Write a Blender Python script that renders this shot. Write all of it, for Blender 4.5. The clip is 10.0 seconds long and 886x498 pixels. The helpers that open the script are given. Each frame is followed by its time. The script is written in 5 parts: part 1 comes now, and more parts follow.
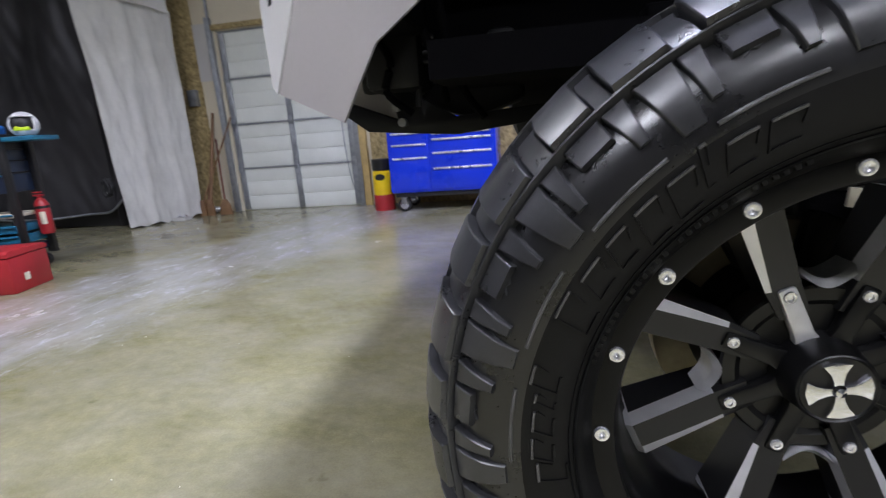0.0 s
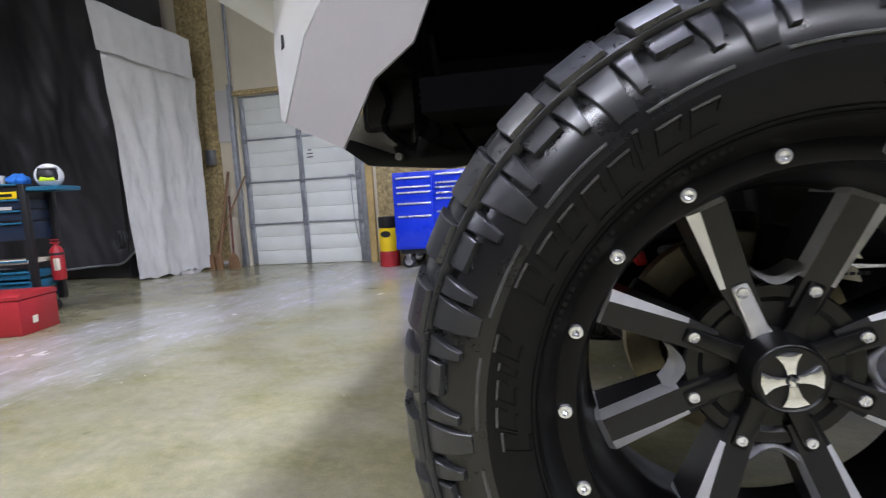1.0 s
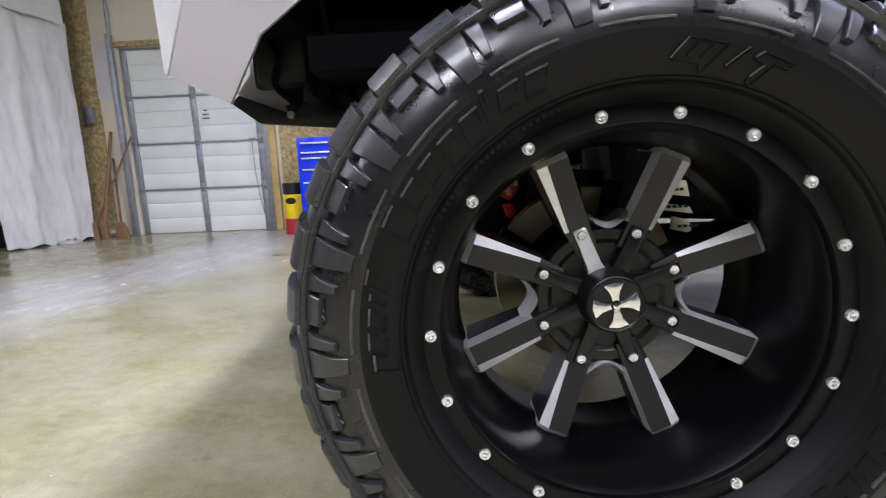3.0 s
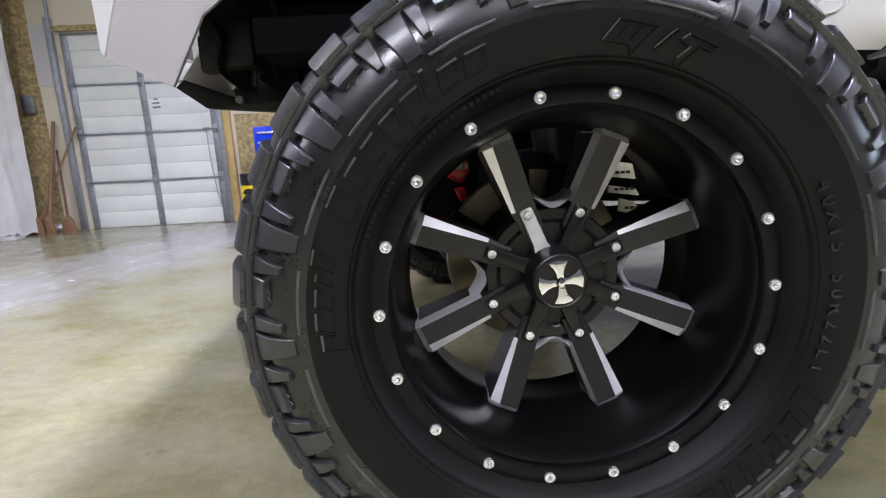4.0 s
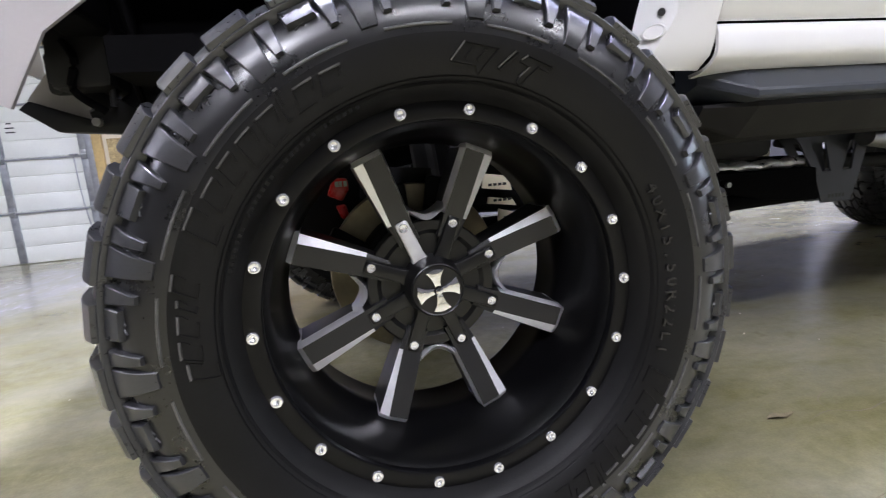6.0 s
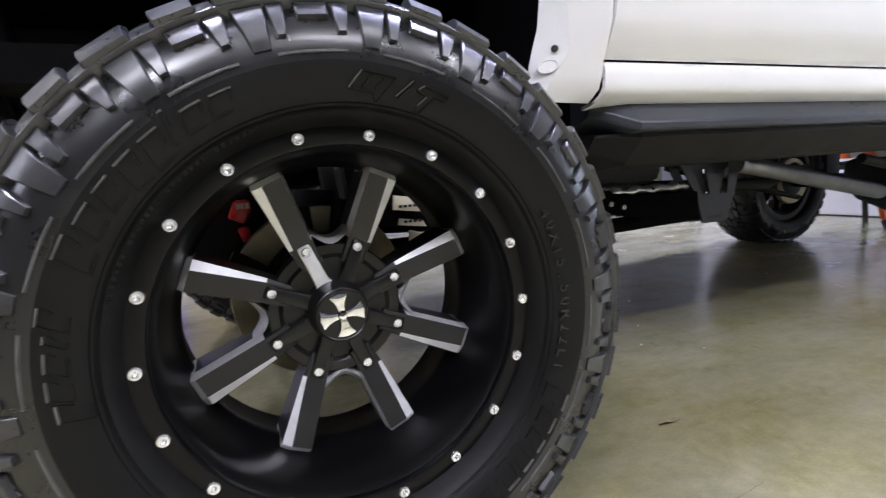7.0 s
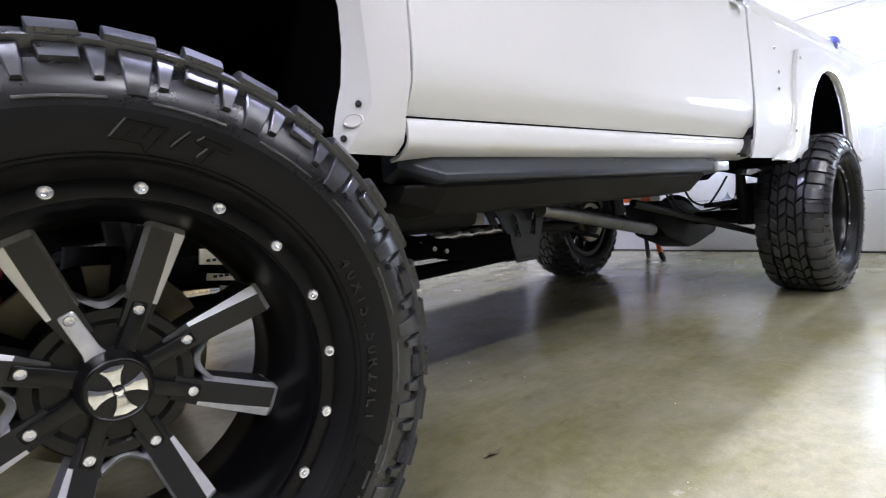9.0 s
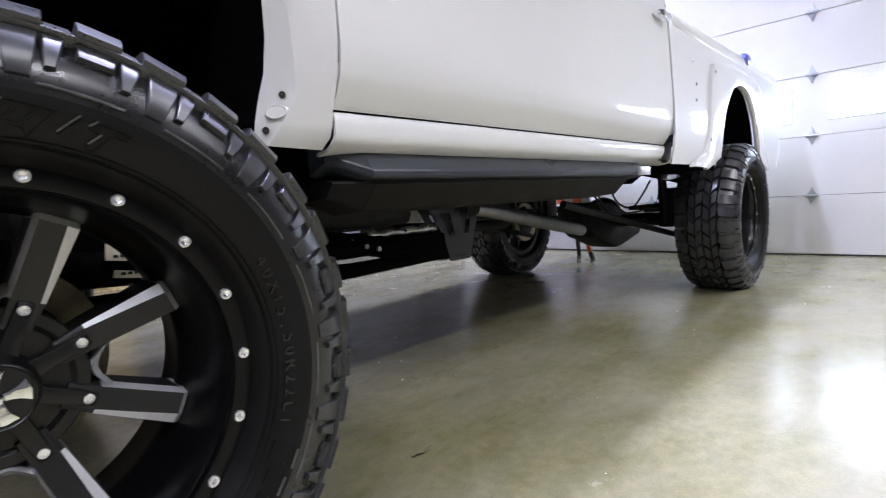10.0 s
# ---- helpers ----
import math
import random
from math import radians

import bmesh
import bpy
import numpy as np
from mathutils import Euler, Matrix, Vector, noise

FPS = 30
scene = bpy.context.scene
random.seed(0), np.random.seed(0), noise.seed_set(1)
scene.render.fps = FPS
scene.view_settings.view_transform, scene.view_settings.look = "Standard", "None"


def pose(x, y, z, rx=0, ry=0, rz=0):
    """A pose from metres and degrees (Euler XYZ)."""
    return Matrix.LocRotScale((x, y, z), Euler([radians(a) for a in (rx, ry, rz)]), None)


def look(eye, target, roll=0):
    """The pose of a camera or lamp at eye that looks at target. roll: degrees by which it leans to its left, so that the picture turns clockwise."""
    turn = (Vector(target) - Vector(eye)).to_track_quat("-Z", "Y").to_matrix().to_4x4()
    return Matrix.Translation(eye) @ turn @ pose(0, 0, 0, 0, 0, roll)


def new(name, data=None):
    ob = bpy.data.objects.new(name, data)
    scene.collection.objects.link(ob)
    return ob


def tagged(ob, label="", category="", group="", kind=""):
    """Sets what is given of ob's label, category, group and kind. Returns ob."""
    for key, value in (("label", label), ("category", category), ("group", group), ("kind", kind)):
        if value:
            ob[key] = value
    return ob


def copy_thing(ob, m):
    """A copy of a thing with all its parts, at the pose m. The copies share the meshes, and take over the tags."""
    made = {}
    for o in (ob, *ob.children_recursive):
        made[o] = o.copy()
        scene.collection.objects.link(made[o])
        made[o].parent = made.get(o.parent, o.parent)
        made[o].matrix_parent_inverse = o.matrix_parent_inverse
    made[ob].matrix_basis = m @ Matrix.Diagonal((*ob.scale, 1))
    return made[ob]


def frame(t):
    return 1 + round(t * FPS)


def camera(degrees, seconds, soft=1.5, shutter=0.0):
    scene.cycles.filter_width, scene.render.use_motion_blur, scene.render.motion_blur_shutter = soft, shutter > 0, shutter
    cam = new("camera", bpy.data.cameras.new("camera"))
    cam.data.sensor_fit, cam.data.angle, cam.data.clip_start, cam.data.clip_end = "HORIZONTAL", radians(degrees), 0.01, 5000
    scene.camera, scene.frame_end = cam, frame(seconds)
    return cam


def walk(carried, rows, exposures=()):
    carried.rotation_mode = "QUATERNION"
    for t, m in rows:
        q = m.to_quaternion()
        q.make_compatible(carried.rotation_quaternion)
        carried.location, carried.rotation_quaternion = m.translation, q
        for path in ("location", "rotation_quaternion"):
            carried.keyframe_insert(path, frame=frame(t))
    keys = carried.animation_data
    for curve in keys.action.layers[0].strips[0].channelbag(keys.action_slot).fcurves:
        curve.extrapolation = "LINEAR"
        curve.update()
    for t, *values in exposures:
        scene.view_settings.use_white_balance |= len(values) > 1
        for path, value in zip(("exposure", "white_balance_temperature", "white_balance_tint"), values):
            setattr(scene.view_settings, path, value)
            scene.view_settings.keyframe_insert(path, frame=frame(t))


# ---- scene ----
cam = camera(82.7, 10.0, soft=1.1, shutter=0.5)
PATH = [
    (0, (-0.357, -0.542, 0.838), (-0.738, 1.368, 0.381), -4.4),
    (0.3, (-0.354, -0.563, 0.787), (-0.805, 1.355, 0.445), -2.7),
    (0.5, (-0.339, -0.583, 0.768), (-0.801, 1.342, 0.484), -2.7),
    (0.7, (-0.327, -0.597, 0.761), (-0.778, 1.336, 0.512), -2.9),
    (1, (-0.31, -0.615, 0.752), (-0.709, 1.335, 0.552), -3.4),
    (1.5, (-0.289, -0.652, 0.75), (-0.574, 1.32, 0.571), -2.7),
    (2, (-0.275, -0.672, 0.74), (-0.454, 1.303, 0.474), -1.6),
    (2.5, (-0.263, -0.682, 0.732), (-0.386, 1.29, 0.42), -2.0),
    (4, (-0.223, -0.703, 0.711), (-0.15, 1.259, 0.331), -2.9),
    (4.5, (-0.212, -0.709, 0.703), (-0.08, 1.248, 0.313), -3.0),
    (5, (-0.198, -0.716, 0.701), (0.042, 1.236, 0.335), -3.2),
    (6.5, (-0.161, -0.736, 0.707), (0.407, 1.155, 0.39), -4.7),
    (7, (-0.145, -0.744, 0.712), (0.591, 1.094, 0.424), -3.9),
    (7.5, (-0.131, -0.749, 0.711), (0.741, 1.032, 0.453), -4.2),
    (8, (-0.117, -0.761, 0.717), (0.89, 0.956, 0.527), -4.8),
    (8.5, (-0.1, -0.771, 0.717), (1.052, 0.856, 0.556), -4.9),
    (9, (-0.08, -0.784, 0.715), (1.185, 0.757, 0.559), -4.8),
    (9.5, (-0.069, -0.79, 0.714), (1.244, 0.71, 0.554), -5.4),
    (9.8, (-0.063, -0.796, 0.707), (1.337, 0.623, 0.538), -4.0),
    (10, (-0.052, -0.795, 0.713), (1.386, 0.584, 0.531), -3.6),
]
walk(cam, [(t, look(eye, target, roll)) for t, eye, target, roll in PATH], [(0, -0.50, 6300, 10), (1, -0.30, 6300, 10), (2.5, -0.06, 6380, 12), (5, 0.14, 6380, 12), (7, 0.22, 6380, 12), (9, -0.08, 6380, 12), (10, -0.26, 6380, 12)])

# ---- light ----
world = bpy.data.worlds.new("workshop_world")
scene.world = world
world.use_nodes = True
world.node_tree.nodes["Background"].inputs[0].default_value = (0.75, 0.85, 1.0, 1)
world.node_tree.nodes["Background"].inputs[1].default_value = 0.0
CEILING = 4.2
# ceiling fixtures: x, y, length along x, length along y, watts, colour
COOL, WARM, DAY = (0.65, 0.675, 1.0), (0.92, 0.92, 1.0), (0.78, 0.795, 1.0)
FIXTURES = [
    (-0.85, 0.8, 0.3, 1.3, 170, DAY),
    (-3.4, 0.9, 0.3, 1.3, 46, (0.88, 0.86, 0.95)),
    (-6.6, -0.4, 0.3, 1.3, 120, DAY),
    (1.6, 0.7, 1.3, 0.14, 225, COOL),
    (3.5, 0.7, 1.3, 0.14, 50, COOL),
    # weak fill, added to lift the overhead door behind the truck
    (4.75, 1.3, 0.3, 1.3, 6, DAY),
    (2.8, 2.1, 1.3, 0.14, 70, COOL),
    # fill, added to brighten the floor under and behind the bed
    (3.9, 2.4, 0.9, 0.2, 115, COOL),
    (-1.9, -2.7, 1.3, 1.3, 40, DAY),
    (1.0, -3.5, 0.9, 0.14, 105, WARM),
    (3.7, -3.5, 0.9, 0.14, 86, WARM),
    # fill, added to brighten the floor beside the rear wheel
    (3.0, -1.9, 0.2, 0.9, 36, WARM),
]


# ---- materials ----
def material(name, color, rough=0.5, metal=0.0, vary=0.12, scale=6.0, fine=90.0, bump=0.0, coat=0.0, spec=0.5, rvary=0.1, tint=None, tint_at=0.5, emit=None):
    m = bpy.data.materials.new(name)
    m.use_nodes = True
    nt = m.node_tree
    bsdf = nt.nodes["Principled BSDF"]
    geo = nt.nodes.new("ShaderNodeTexCoord")
    big = nt.nodes.new("ShaderNodeTexNoise")
    big.inputs["Scale"].default_value, big.inputs["Detail"].default_value = scale, 6
    small = nt.nodes.new("ShaderNodeTexNoise")
    small.inputs["Scale"].default_value, small.inputs["Detail"].default_value = fine, 4
    nt.links.new(geo.outputs["Object"], big.inputs["Vector"])
    nt.links.new(geo.outputs["Object"], small.inputs["Vector"])
    add = nt.nodes.new("ShaderNodeMath")
    add.operation = "MULTIPLY_ADD"
    nt.links.new(small.outputs["Fac"], add.inputs[0])
    add.inputs[1].default_value = 0.4
    nt.links.new(big.outputs["Fac"], add.inputs[2])
    ramp = nt.nodes.new("ShaderNodeValToRGB")
    dark = tuple(c * (1 - vary) for c in color)
    light = tuple(min(1.0, c * (1 + vary)) for c in (tint or color))
    ramp.color_ramp.elements[0].position, ramp.color_ramp.elements[0].color = tint_at - 0.05, (*dark, 1)
    ramp.color_ramp.elements[1].position, ramp.color_ramp.elements[1].color = tint_at + 0.4, (*light, 1)
    nt.links.new(add.outputs[0], ramp.inputs[0])
    nt.links.new(ramp.outputs[0], bsdf.inputs["Base Color"])
    rr = nt.nodes.new("ShaderNodeMapRange")
    rr.inputs["From Min"].default_value, rr.inputs["From Max"].default_value = 0.4, 1.0
    rr.inputs["To Min"].default_value, rr.inputs["To Max"].default_value = max(0.02, rough - rvary), min(1.0, rough + rvary)
    nt.links.new(add.outputs[0], rr.inputs["Value"])
    nt.links.new(rr.outputs[0], bsdf.inputs["Roughness"])
    bsdf.inputs["Metallic"].default_value = metal
    bsdf.inputs["Specular IOR Level"].default_value = spec
    bsdf.inputs["Coat Weight"].default_value = coat
    bsdf.inputs["Coat Roughness"].default_value = 0.03
    if bump:
        b = nt.nodes.new("ShaderNodeBump")
        b.inputs["Strength"].default_value, b.inputs["Distance"].default_value = bump, 0.004
        nt.links.new(add.outputs[0], b.inputs["Height"])
        nt.links.new(b.outputs[0], bsdf.inputs["Normal"])
    if emit:
        bsdf.inputs["Emission Color"].default_value = (*emit[0], 1)
        bsdf.inputs["Emission Strength"].default_value = emit[1]
    return m


RUBBER = material("tyre_rubber", (0.027, 0.0275, 0.030), 0.33, vary=0.35, scale=18, fine=240, bump=0.08, spec=0.72, rvary=0.10)
SIDEWALL = material("tyre_sidewall", (0.0044, 0.0043, 0.0046), 0.50, vary=0.3, scale=9, fine=260, bump=0.12, spec=0.22)
SHOULDER = material("dressed_tyre_shoulder", (0.0075, 0.0075, 0.0085), 0.30, vary=0.3, scale=16, fine=160, bump=0.08, spec=0.7, rvary=0.09)
LETTER = material("raised_lettering", (0.009, 0.0085, 0.008), 0.36, vary=0.15, scale=30, fine=200, spec=0.55)
# pale grey that paints the glints on raised rubber edges
EDGEGLINT = material("pale_edge_glint", (0.075, 0.074, 0.072), 0.4, vary=0.4, scale=40, fine=300)
SPOKEFACE = material("brushed_black_spoke_face", (0.0105, 0.0105, 0.0118), 0.36, vary=0.15, scale=14, fine=260, spec=0.5, rvary=0.05)
CAPBLACK = material("black_centre_cap", (0.004, 0.004, 0.0043), 0.36, vary=0.15, scale=20, fine=200, spec=0.45, rvary=0.05)
GLOSSY = material("gloss_black_barrel", (0.0018, 0.0018, 0.0022), 0.31, vary=0.1, scale=20, fine=150, spec=0.42, rvary=0.01)
RING = material("satin_black_ring", (0.0020, 0.0020, 0.0027), 0.34, vary=0.15, scale=20, fine=220, spec=0.24, rvary=0.05)
MILLED = material("milled_aluminium", (0.84, 0.84, 0.87), 0.37, 0.6, vary=0.05, scale=60, fine=600, rvary=0.05)
CHROME = material("chrome", (0.88, 0.88, 0.93), 0.08, 1.0, vary=0.03, scale=30, rvary=0.02)
RIVET = material("machined_rivet", (0.90, 0.90, 0.94), 0.22, 0.75, vary=0.05, scale=80, fine=500, rvary=0.05)
STEEL = material("bare_steel", (0.42, 0.42, 0.42), 0.38, 1.0, vary=0.2, scale=14, fine=120)
ROTOR = material("brake_disc_iron", (0.40, 0.35, 0.23), 0.45, 0.5, vary=0.2, scale=18, fine=90)
REDCAL = material("red_caliper_paint", (0.80, 0.035, 0.03), 0.3, vary=0.1, scale=20, coat=0.4)
WHITE = material("white_truck_paint", (0.76, 0.76, 0.76), 0.5, vary=0.012, scale=2, fine=20, coat=1.0, spec=0.3, rvary=0.03)
# bumper white, darkened to hold the shade of its turned-away plates
WHITE_SHADED = material("white_bumper_shaded", (0.45, 0.43, 0.435), 0.5, vary=0.03, scale=5, fine=120, bump=0.05)
STEPGREY = material("dark_grey_powder_coat", (0.030, 0.034, 0.043), 0.34, vary=0.15, scale=8, fine=300, bump=0.08)
# black skirt colour, deepened by the shade where it tucks under
SKIRTSHADE = material("black_skirt_in_shade", (0.007, 0.0065, 0.0072), 0.55, vary=0.2, scale=8, fine=300, bump=0.1, spec=0.25)
UNDER = material("black_underbody", (0.0065, 0.0065, 0.0070), 0.55, vary=0.3, scale=7, fine=60, bump=0.1, spec=0.3)
# liner black, also used to put deep shade on the arms
LINER = material("black_liner_and_shade", (0.0024, 0.0023, 0.0028), 0.85, vary=0.3, scale=5, fine=60, bump=0.1, spec=0.06)
CONCRETE_WALL = material("painted_wall_panel", (0.66, 0.60, 0.45), 0.6, vary=0.06, scale=2, fine=40, bump=0.04)
# dark tone given to unseen walls and ceiling to cut bounce light
WALL_DIM = material("dim_wall_board", (0.15, 0.15, 0.15), 0.8, vary=0.12, scale=2, fine=40, bump=0.1)
DOORPANEL = material("garage_door_panel", (0.74, 0.765, 0.70), 0.45, vary=0.05, scale=3, fine=60, bump=0.03)
DOORWHITE = material("white_overhead_door", (0.56, 0.55, 0.52), 0.4, vary=0.04, scale=3, fine=60, bump=0.03)
FOIL = material("crinkled_silver_foil", (0.80, 0.80, 0.82), 0.32, 0.75, vary=0.25, scale=30, fine=90, bump=1.0)
GALV = material("galvanised_steel", (0.36, 0.38, 0.40), 0.45, 0.8, vary=0.2, scale=16, fine=120)
OSB = material("strand_board", (0.33, 0.245, 0.10), 0.7, vary=0.35, scale=28, fine=60, bump=0.3, tint=(0.46, 0.36, 0.17), tint_at=0.55)
PINE = material("pine_stud", (0.52, 0.38, 0.15), 0.6, vary=0.2, scale=5, fine=40, bump=0.1)
BLACKCLOTH = material("black_tarpaulin", (0.026, 0.025, 0.026), 0.42, vary=0.4, scale=1.6, fine=9, bump=0.45, spec=0.5)
WHITECLOTH = material("white_tarpaulin", (0.63, 0.625, 0.575), 0.55, vary=0.07, scale=4, fine=22, bump=0.4)
BLUE = material("blue_tool_chest_paint", (0.005, 0.035, 0.62), 0.3, vary=0.05, scale=4, coat=0.4)
TRIMALU = material("drawer_pull_aluminium", (0.78, 0.80, 0.82), 0.3, 0.7, vary=0.04, scale=20)
YELLOW = material("yellow_drum_paint", (0.85, 0.60, 0.01), 0.35, vary=0.08, scale=6)
RED = material("red_box_paint", (0.36, 0.02, 0.025), 0.4, vary=0.12, scale=6, fine=60)
NAVY = material("dark_blue_cart_paint", (0.012, 0.022, 0.045), 0.4, vary=0.2, scale=6)
TEAL = material("blue_shelf_edge", (0.015, 0.13, 0.22), 0.4, vary=0.1, scale=6)
BLACKP = material("black_plastic", (0.012, 0.012, 0.012), 0.45, vary=0.2, scale=10)
ORANGE = material("orange_stand_paint", (0.70, 0.13, 0.03), 0.4, vary=0.12, scale=9)
PAPER = material("pale_label_card", (0.72, 0.66, 0.50), 0.7, vary=0.06, scale=9)
LIME = material("lime_helmet_graphic", (0.55, 0.75, 0.02), 0.3, vary=0.1, scale=14)
RAGBLUE = material("blue_rag", (0.02, 0.16, 0.55), 0.8, vary=0.25, scale=14, bump=0.3)
WOODOLD = material("old_broom_handle", (0.20, 0.11, 0.05), 0.6, vary=0.25, scale=10, bump=0.1)
WOODRED = material("reddish_wood", (0.16, 0.06, 0.035), 0.6, vary=0.25, scale=10, bump=0.1)
LEAFDRY = material("dull_leaf", (0.17, 0.14, 0.08), 0.7, vary=0.3, scale=30)
GLASSDARK = material("tinted_glass", (0.01, 0.012, 0.014), 0.05, vary=0.02, scale=2)
GREENHOSE = material("dull_green_reservoir", (0.010, 0.020, 0.018), 0.45, vary=0.2, scale=12)
BLUEGLASS = material("blue_marker_lens", (0.10, 0.12, 0.42), 0.15, vary=0.05, scale=12, coat=0.5)


def floor_material():
    m = bpy.data.materials.new("sealed_concrete")
    m.use_nodes = True
    nt = m.node_tree
    bsdf = nt.nodes["Principled BSDF"]
    co = nt.nodes.new("ShaderNodeTexCoord")

    def noise_node(scale, detail, rough=0.55, dist=0.0):
        n = nt.nodes.new("ShaderNodeTexNoise")
        n.inputs["Scale"].default_value, n.inputs["Detail"].default_value = scale, detail
        n.inputs["Roughness"].default_value, n.inputs["Distortion"].default_value = rough, 0.3 * dist
        nt.links.new(co.outputs["Object"], n.inputs["Vector"])
        return n

    def ramp(src, p0, c0, p1, c1):
        r = nt.nodes.new("ShaderNodeValToRGB")
        r.color_ramp.elements[0].position, r.color_ramp.elements[0].color = p0, (*c0, 1)
        r.color_ramp.elements[1].position, r.color_ramp.elements[1].color = p1, (*c1, 1)
        nt.links.new(src, r.inputs[0])
        return r

    def mix(fac, a, b, mode="MIX"):
        n = nt.nodes.new("ShaderNodeMix")
        n.data_type, n.blend_type = "RGBA", mode
        if isinstance(fac, float):
            n.inputs[0].default_value = fac
        else:
            nt.links.new(fac, n.inputs[0])
        nt.links.new(a, n.inputs[6])
        nt.links.new(b, n.inputs[7])
        return n.outputs[2]

    base = ramp(noise_node(0.9, 8, 0.6, 0.2).outputs["Fac"], 0.32, (0.225, 0.208, 0.098), 0.68, (0.315, 0.294, 0.168))
    cloud = ramp(noise_node(3.2, 10, 0.68, 0.3).outputs["Fac"], 0.28, (0.62, 0.62, 0.60), 0.75, (1.16, 1.16, 1.17))
    col = mix(0.75, base.outputs[0], cloud.outputs[0], "MULTIPLY")
    grain = ramp(noise_node(160, 4).outputs["Fac"], 0.35, (0.88, 0.88, 0.88), 0.65, (1.06, 1.06, 1.06))
    col = mix(0.8, col, grain.outputs[0], "MULTIPLY")
    mottle = ramp(noise_node(26, 6, 0.65).outputs["Fac"], 0.32, (0.82, 0.82, 0.80), 0.66, (1.08, 1.08, 1.08))
    col = mix(0.8, col, mottle.outputs[0], "MULTIPLY")
    # pale scuffs drawn out along the way in, and darker spots
    mp = nt.nodes.new("ShaderNodeMapping")
    mp.inputs["Scale"].default_value = (1.0, 1.9, 1.0)
    mp.inputs["Rotation"].default_value = (0, 0, radians(38))
    nt.links.new(co.outputs["Object"], mp.inputs["Vector"])
    sn = noise_node(1.7, 12, 0.66, 0.5)
    nt.links.new(mp.outputs[0], sn.inputs["Vector"])
    scuff = ramp(sn.outputs["Fac"], 0.38, (0, 0, 0), 0.80, (1, 1, 1))
    pale = nt.nodes.new("ShaderNodeRGB")
    pale.outputs[0].default_value = (0.49, 0.47, 0.44, 1)
    scale_fac = nt.nodes.new("ShaderNodeMath")
    scale_fac.operation = "MULTIPLY"
    nt.links.new(scuff.outputs[0], scale_fac.inputs[0])
    scale_fac.inputs[1].default_value = 0.40
    col = mix(scale_fac.outputs[0], col, pale.outputs[0])
    # pale grey band from the garage door, with broken edges and streaks along it
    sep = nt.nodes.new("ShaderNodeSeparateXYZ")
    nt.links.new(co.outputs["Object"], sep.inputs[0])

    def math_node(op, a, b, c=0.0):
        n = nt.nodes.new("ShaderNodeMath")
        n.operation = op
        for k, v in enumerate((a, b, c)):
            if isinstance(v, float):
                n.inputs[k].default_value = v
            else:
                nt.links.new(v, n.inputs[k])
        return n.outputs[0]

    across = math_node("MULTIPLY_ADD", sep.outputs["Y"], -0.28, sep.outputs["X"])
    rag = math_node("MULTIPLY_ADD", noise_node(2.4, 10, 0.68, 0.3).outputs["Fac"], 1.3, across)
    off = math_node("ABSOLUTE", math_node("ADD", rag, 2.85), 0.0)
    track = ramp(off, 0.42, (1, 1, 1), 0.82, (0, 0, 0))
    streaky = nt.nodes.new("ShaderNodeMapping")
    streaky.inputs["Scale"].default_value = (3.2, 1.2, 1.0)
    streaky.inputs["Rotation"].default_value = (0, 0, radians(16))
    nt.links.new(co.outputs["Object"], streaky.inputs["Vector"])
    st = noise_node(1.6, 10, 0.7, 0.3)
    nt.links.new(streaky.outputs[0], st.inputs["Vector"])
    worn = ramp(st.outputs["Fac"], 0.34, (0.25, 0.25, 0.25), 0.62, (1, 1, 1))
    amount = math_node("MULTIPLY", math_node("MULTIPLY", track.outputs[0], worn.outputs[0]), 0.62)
    band_grey = nt.nodes.new("ShaderNodeRGB")
    band_grey.outputs[0].default_value = (0.415, 0.42, 0.445, 1)
    col = mix(amount, col, band_grey.outputs[0])
    # broken chalky scrapes inside the band
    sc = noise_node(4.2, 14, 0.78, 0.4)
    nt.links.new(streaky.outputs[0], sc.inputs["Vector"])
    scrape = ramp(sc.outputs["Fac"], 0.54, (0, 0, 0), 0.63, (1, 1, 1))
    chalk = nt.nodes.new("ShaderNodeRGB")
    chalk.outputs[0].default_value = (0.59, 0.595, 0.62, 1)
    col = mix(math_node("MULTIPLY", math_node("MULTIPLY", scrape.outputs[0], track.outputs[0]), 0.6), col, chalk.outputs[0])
    spots = ramp(noise_node(9, 3, 0.5, 0.3).outputs["Fac"], 0.70, (1, 1, 1), 0.76, (0.72, 0.70, 0.64))
    col = mix(0.7, col, spots.outputs[0], "MULTIPLY")
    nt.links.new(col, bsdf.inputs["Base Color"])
    rr = nt.nodes.new("ShaderNodeMapRange")
    rr.inputs["From Min"].default_value, rr.inputs["From Max"].default_value = 0.3, 0.7
    rr.inputs["To Min"].default_value, rr.inputs["To Max"].default_value = 0.14, 0.28
    nt.links.new(noise_node(2.6, 9, 0.62, 0.2).outputs["Fac"], rr.inputs["Value"])
    nt.links.new(rr.outputs[0], bsdf.inputs["Roughness"])
    bsdf.inputs["Specular IOR Level"].default_value = 0.46
    b = nt.nodes.new("ShaderNodeBump")
    b.inputs["Strength"].default_value, b.inputs["Distance"].default_value = 0.12, 0.003
    nt.links.new(noise_node(40, 6).outputs["Fac"], b.inputs["Height"])
    nt.links.new(b.outputs[0], bsdf.inputs["Normal"])
    return m


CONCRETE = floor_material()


def glow(name, color, strength):
    m = bpy.data.materials.new(name)
    m.use_nodes = True
    b = m.node_tree.nodes["Principled BSDF"]
    b.inputs["Base Color"].default_value = (0.8, 0.8, 0.8, 1)
    b.inputs["Emission Color"].default_value = (*color, 1)
    b.inputs["Emission Strength"].default_value = strength
    return m


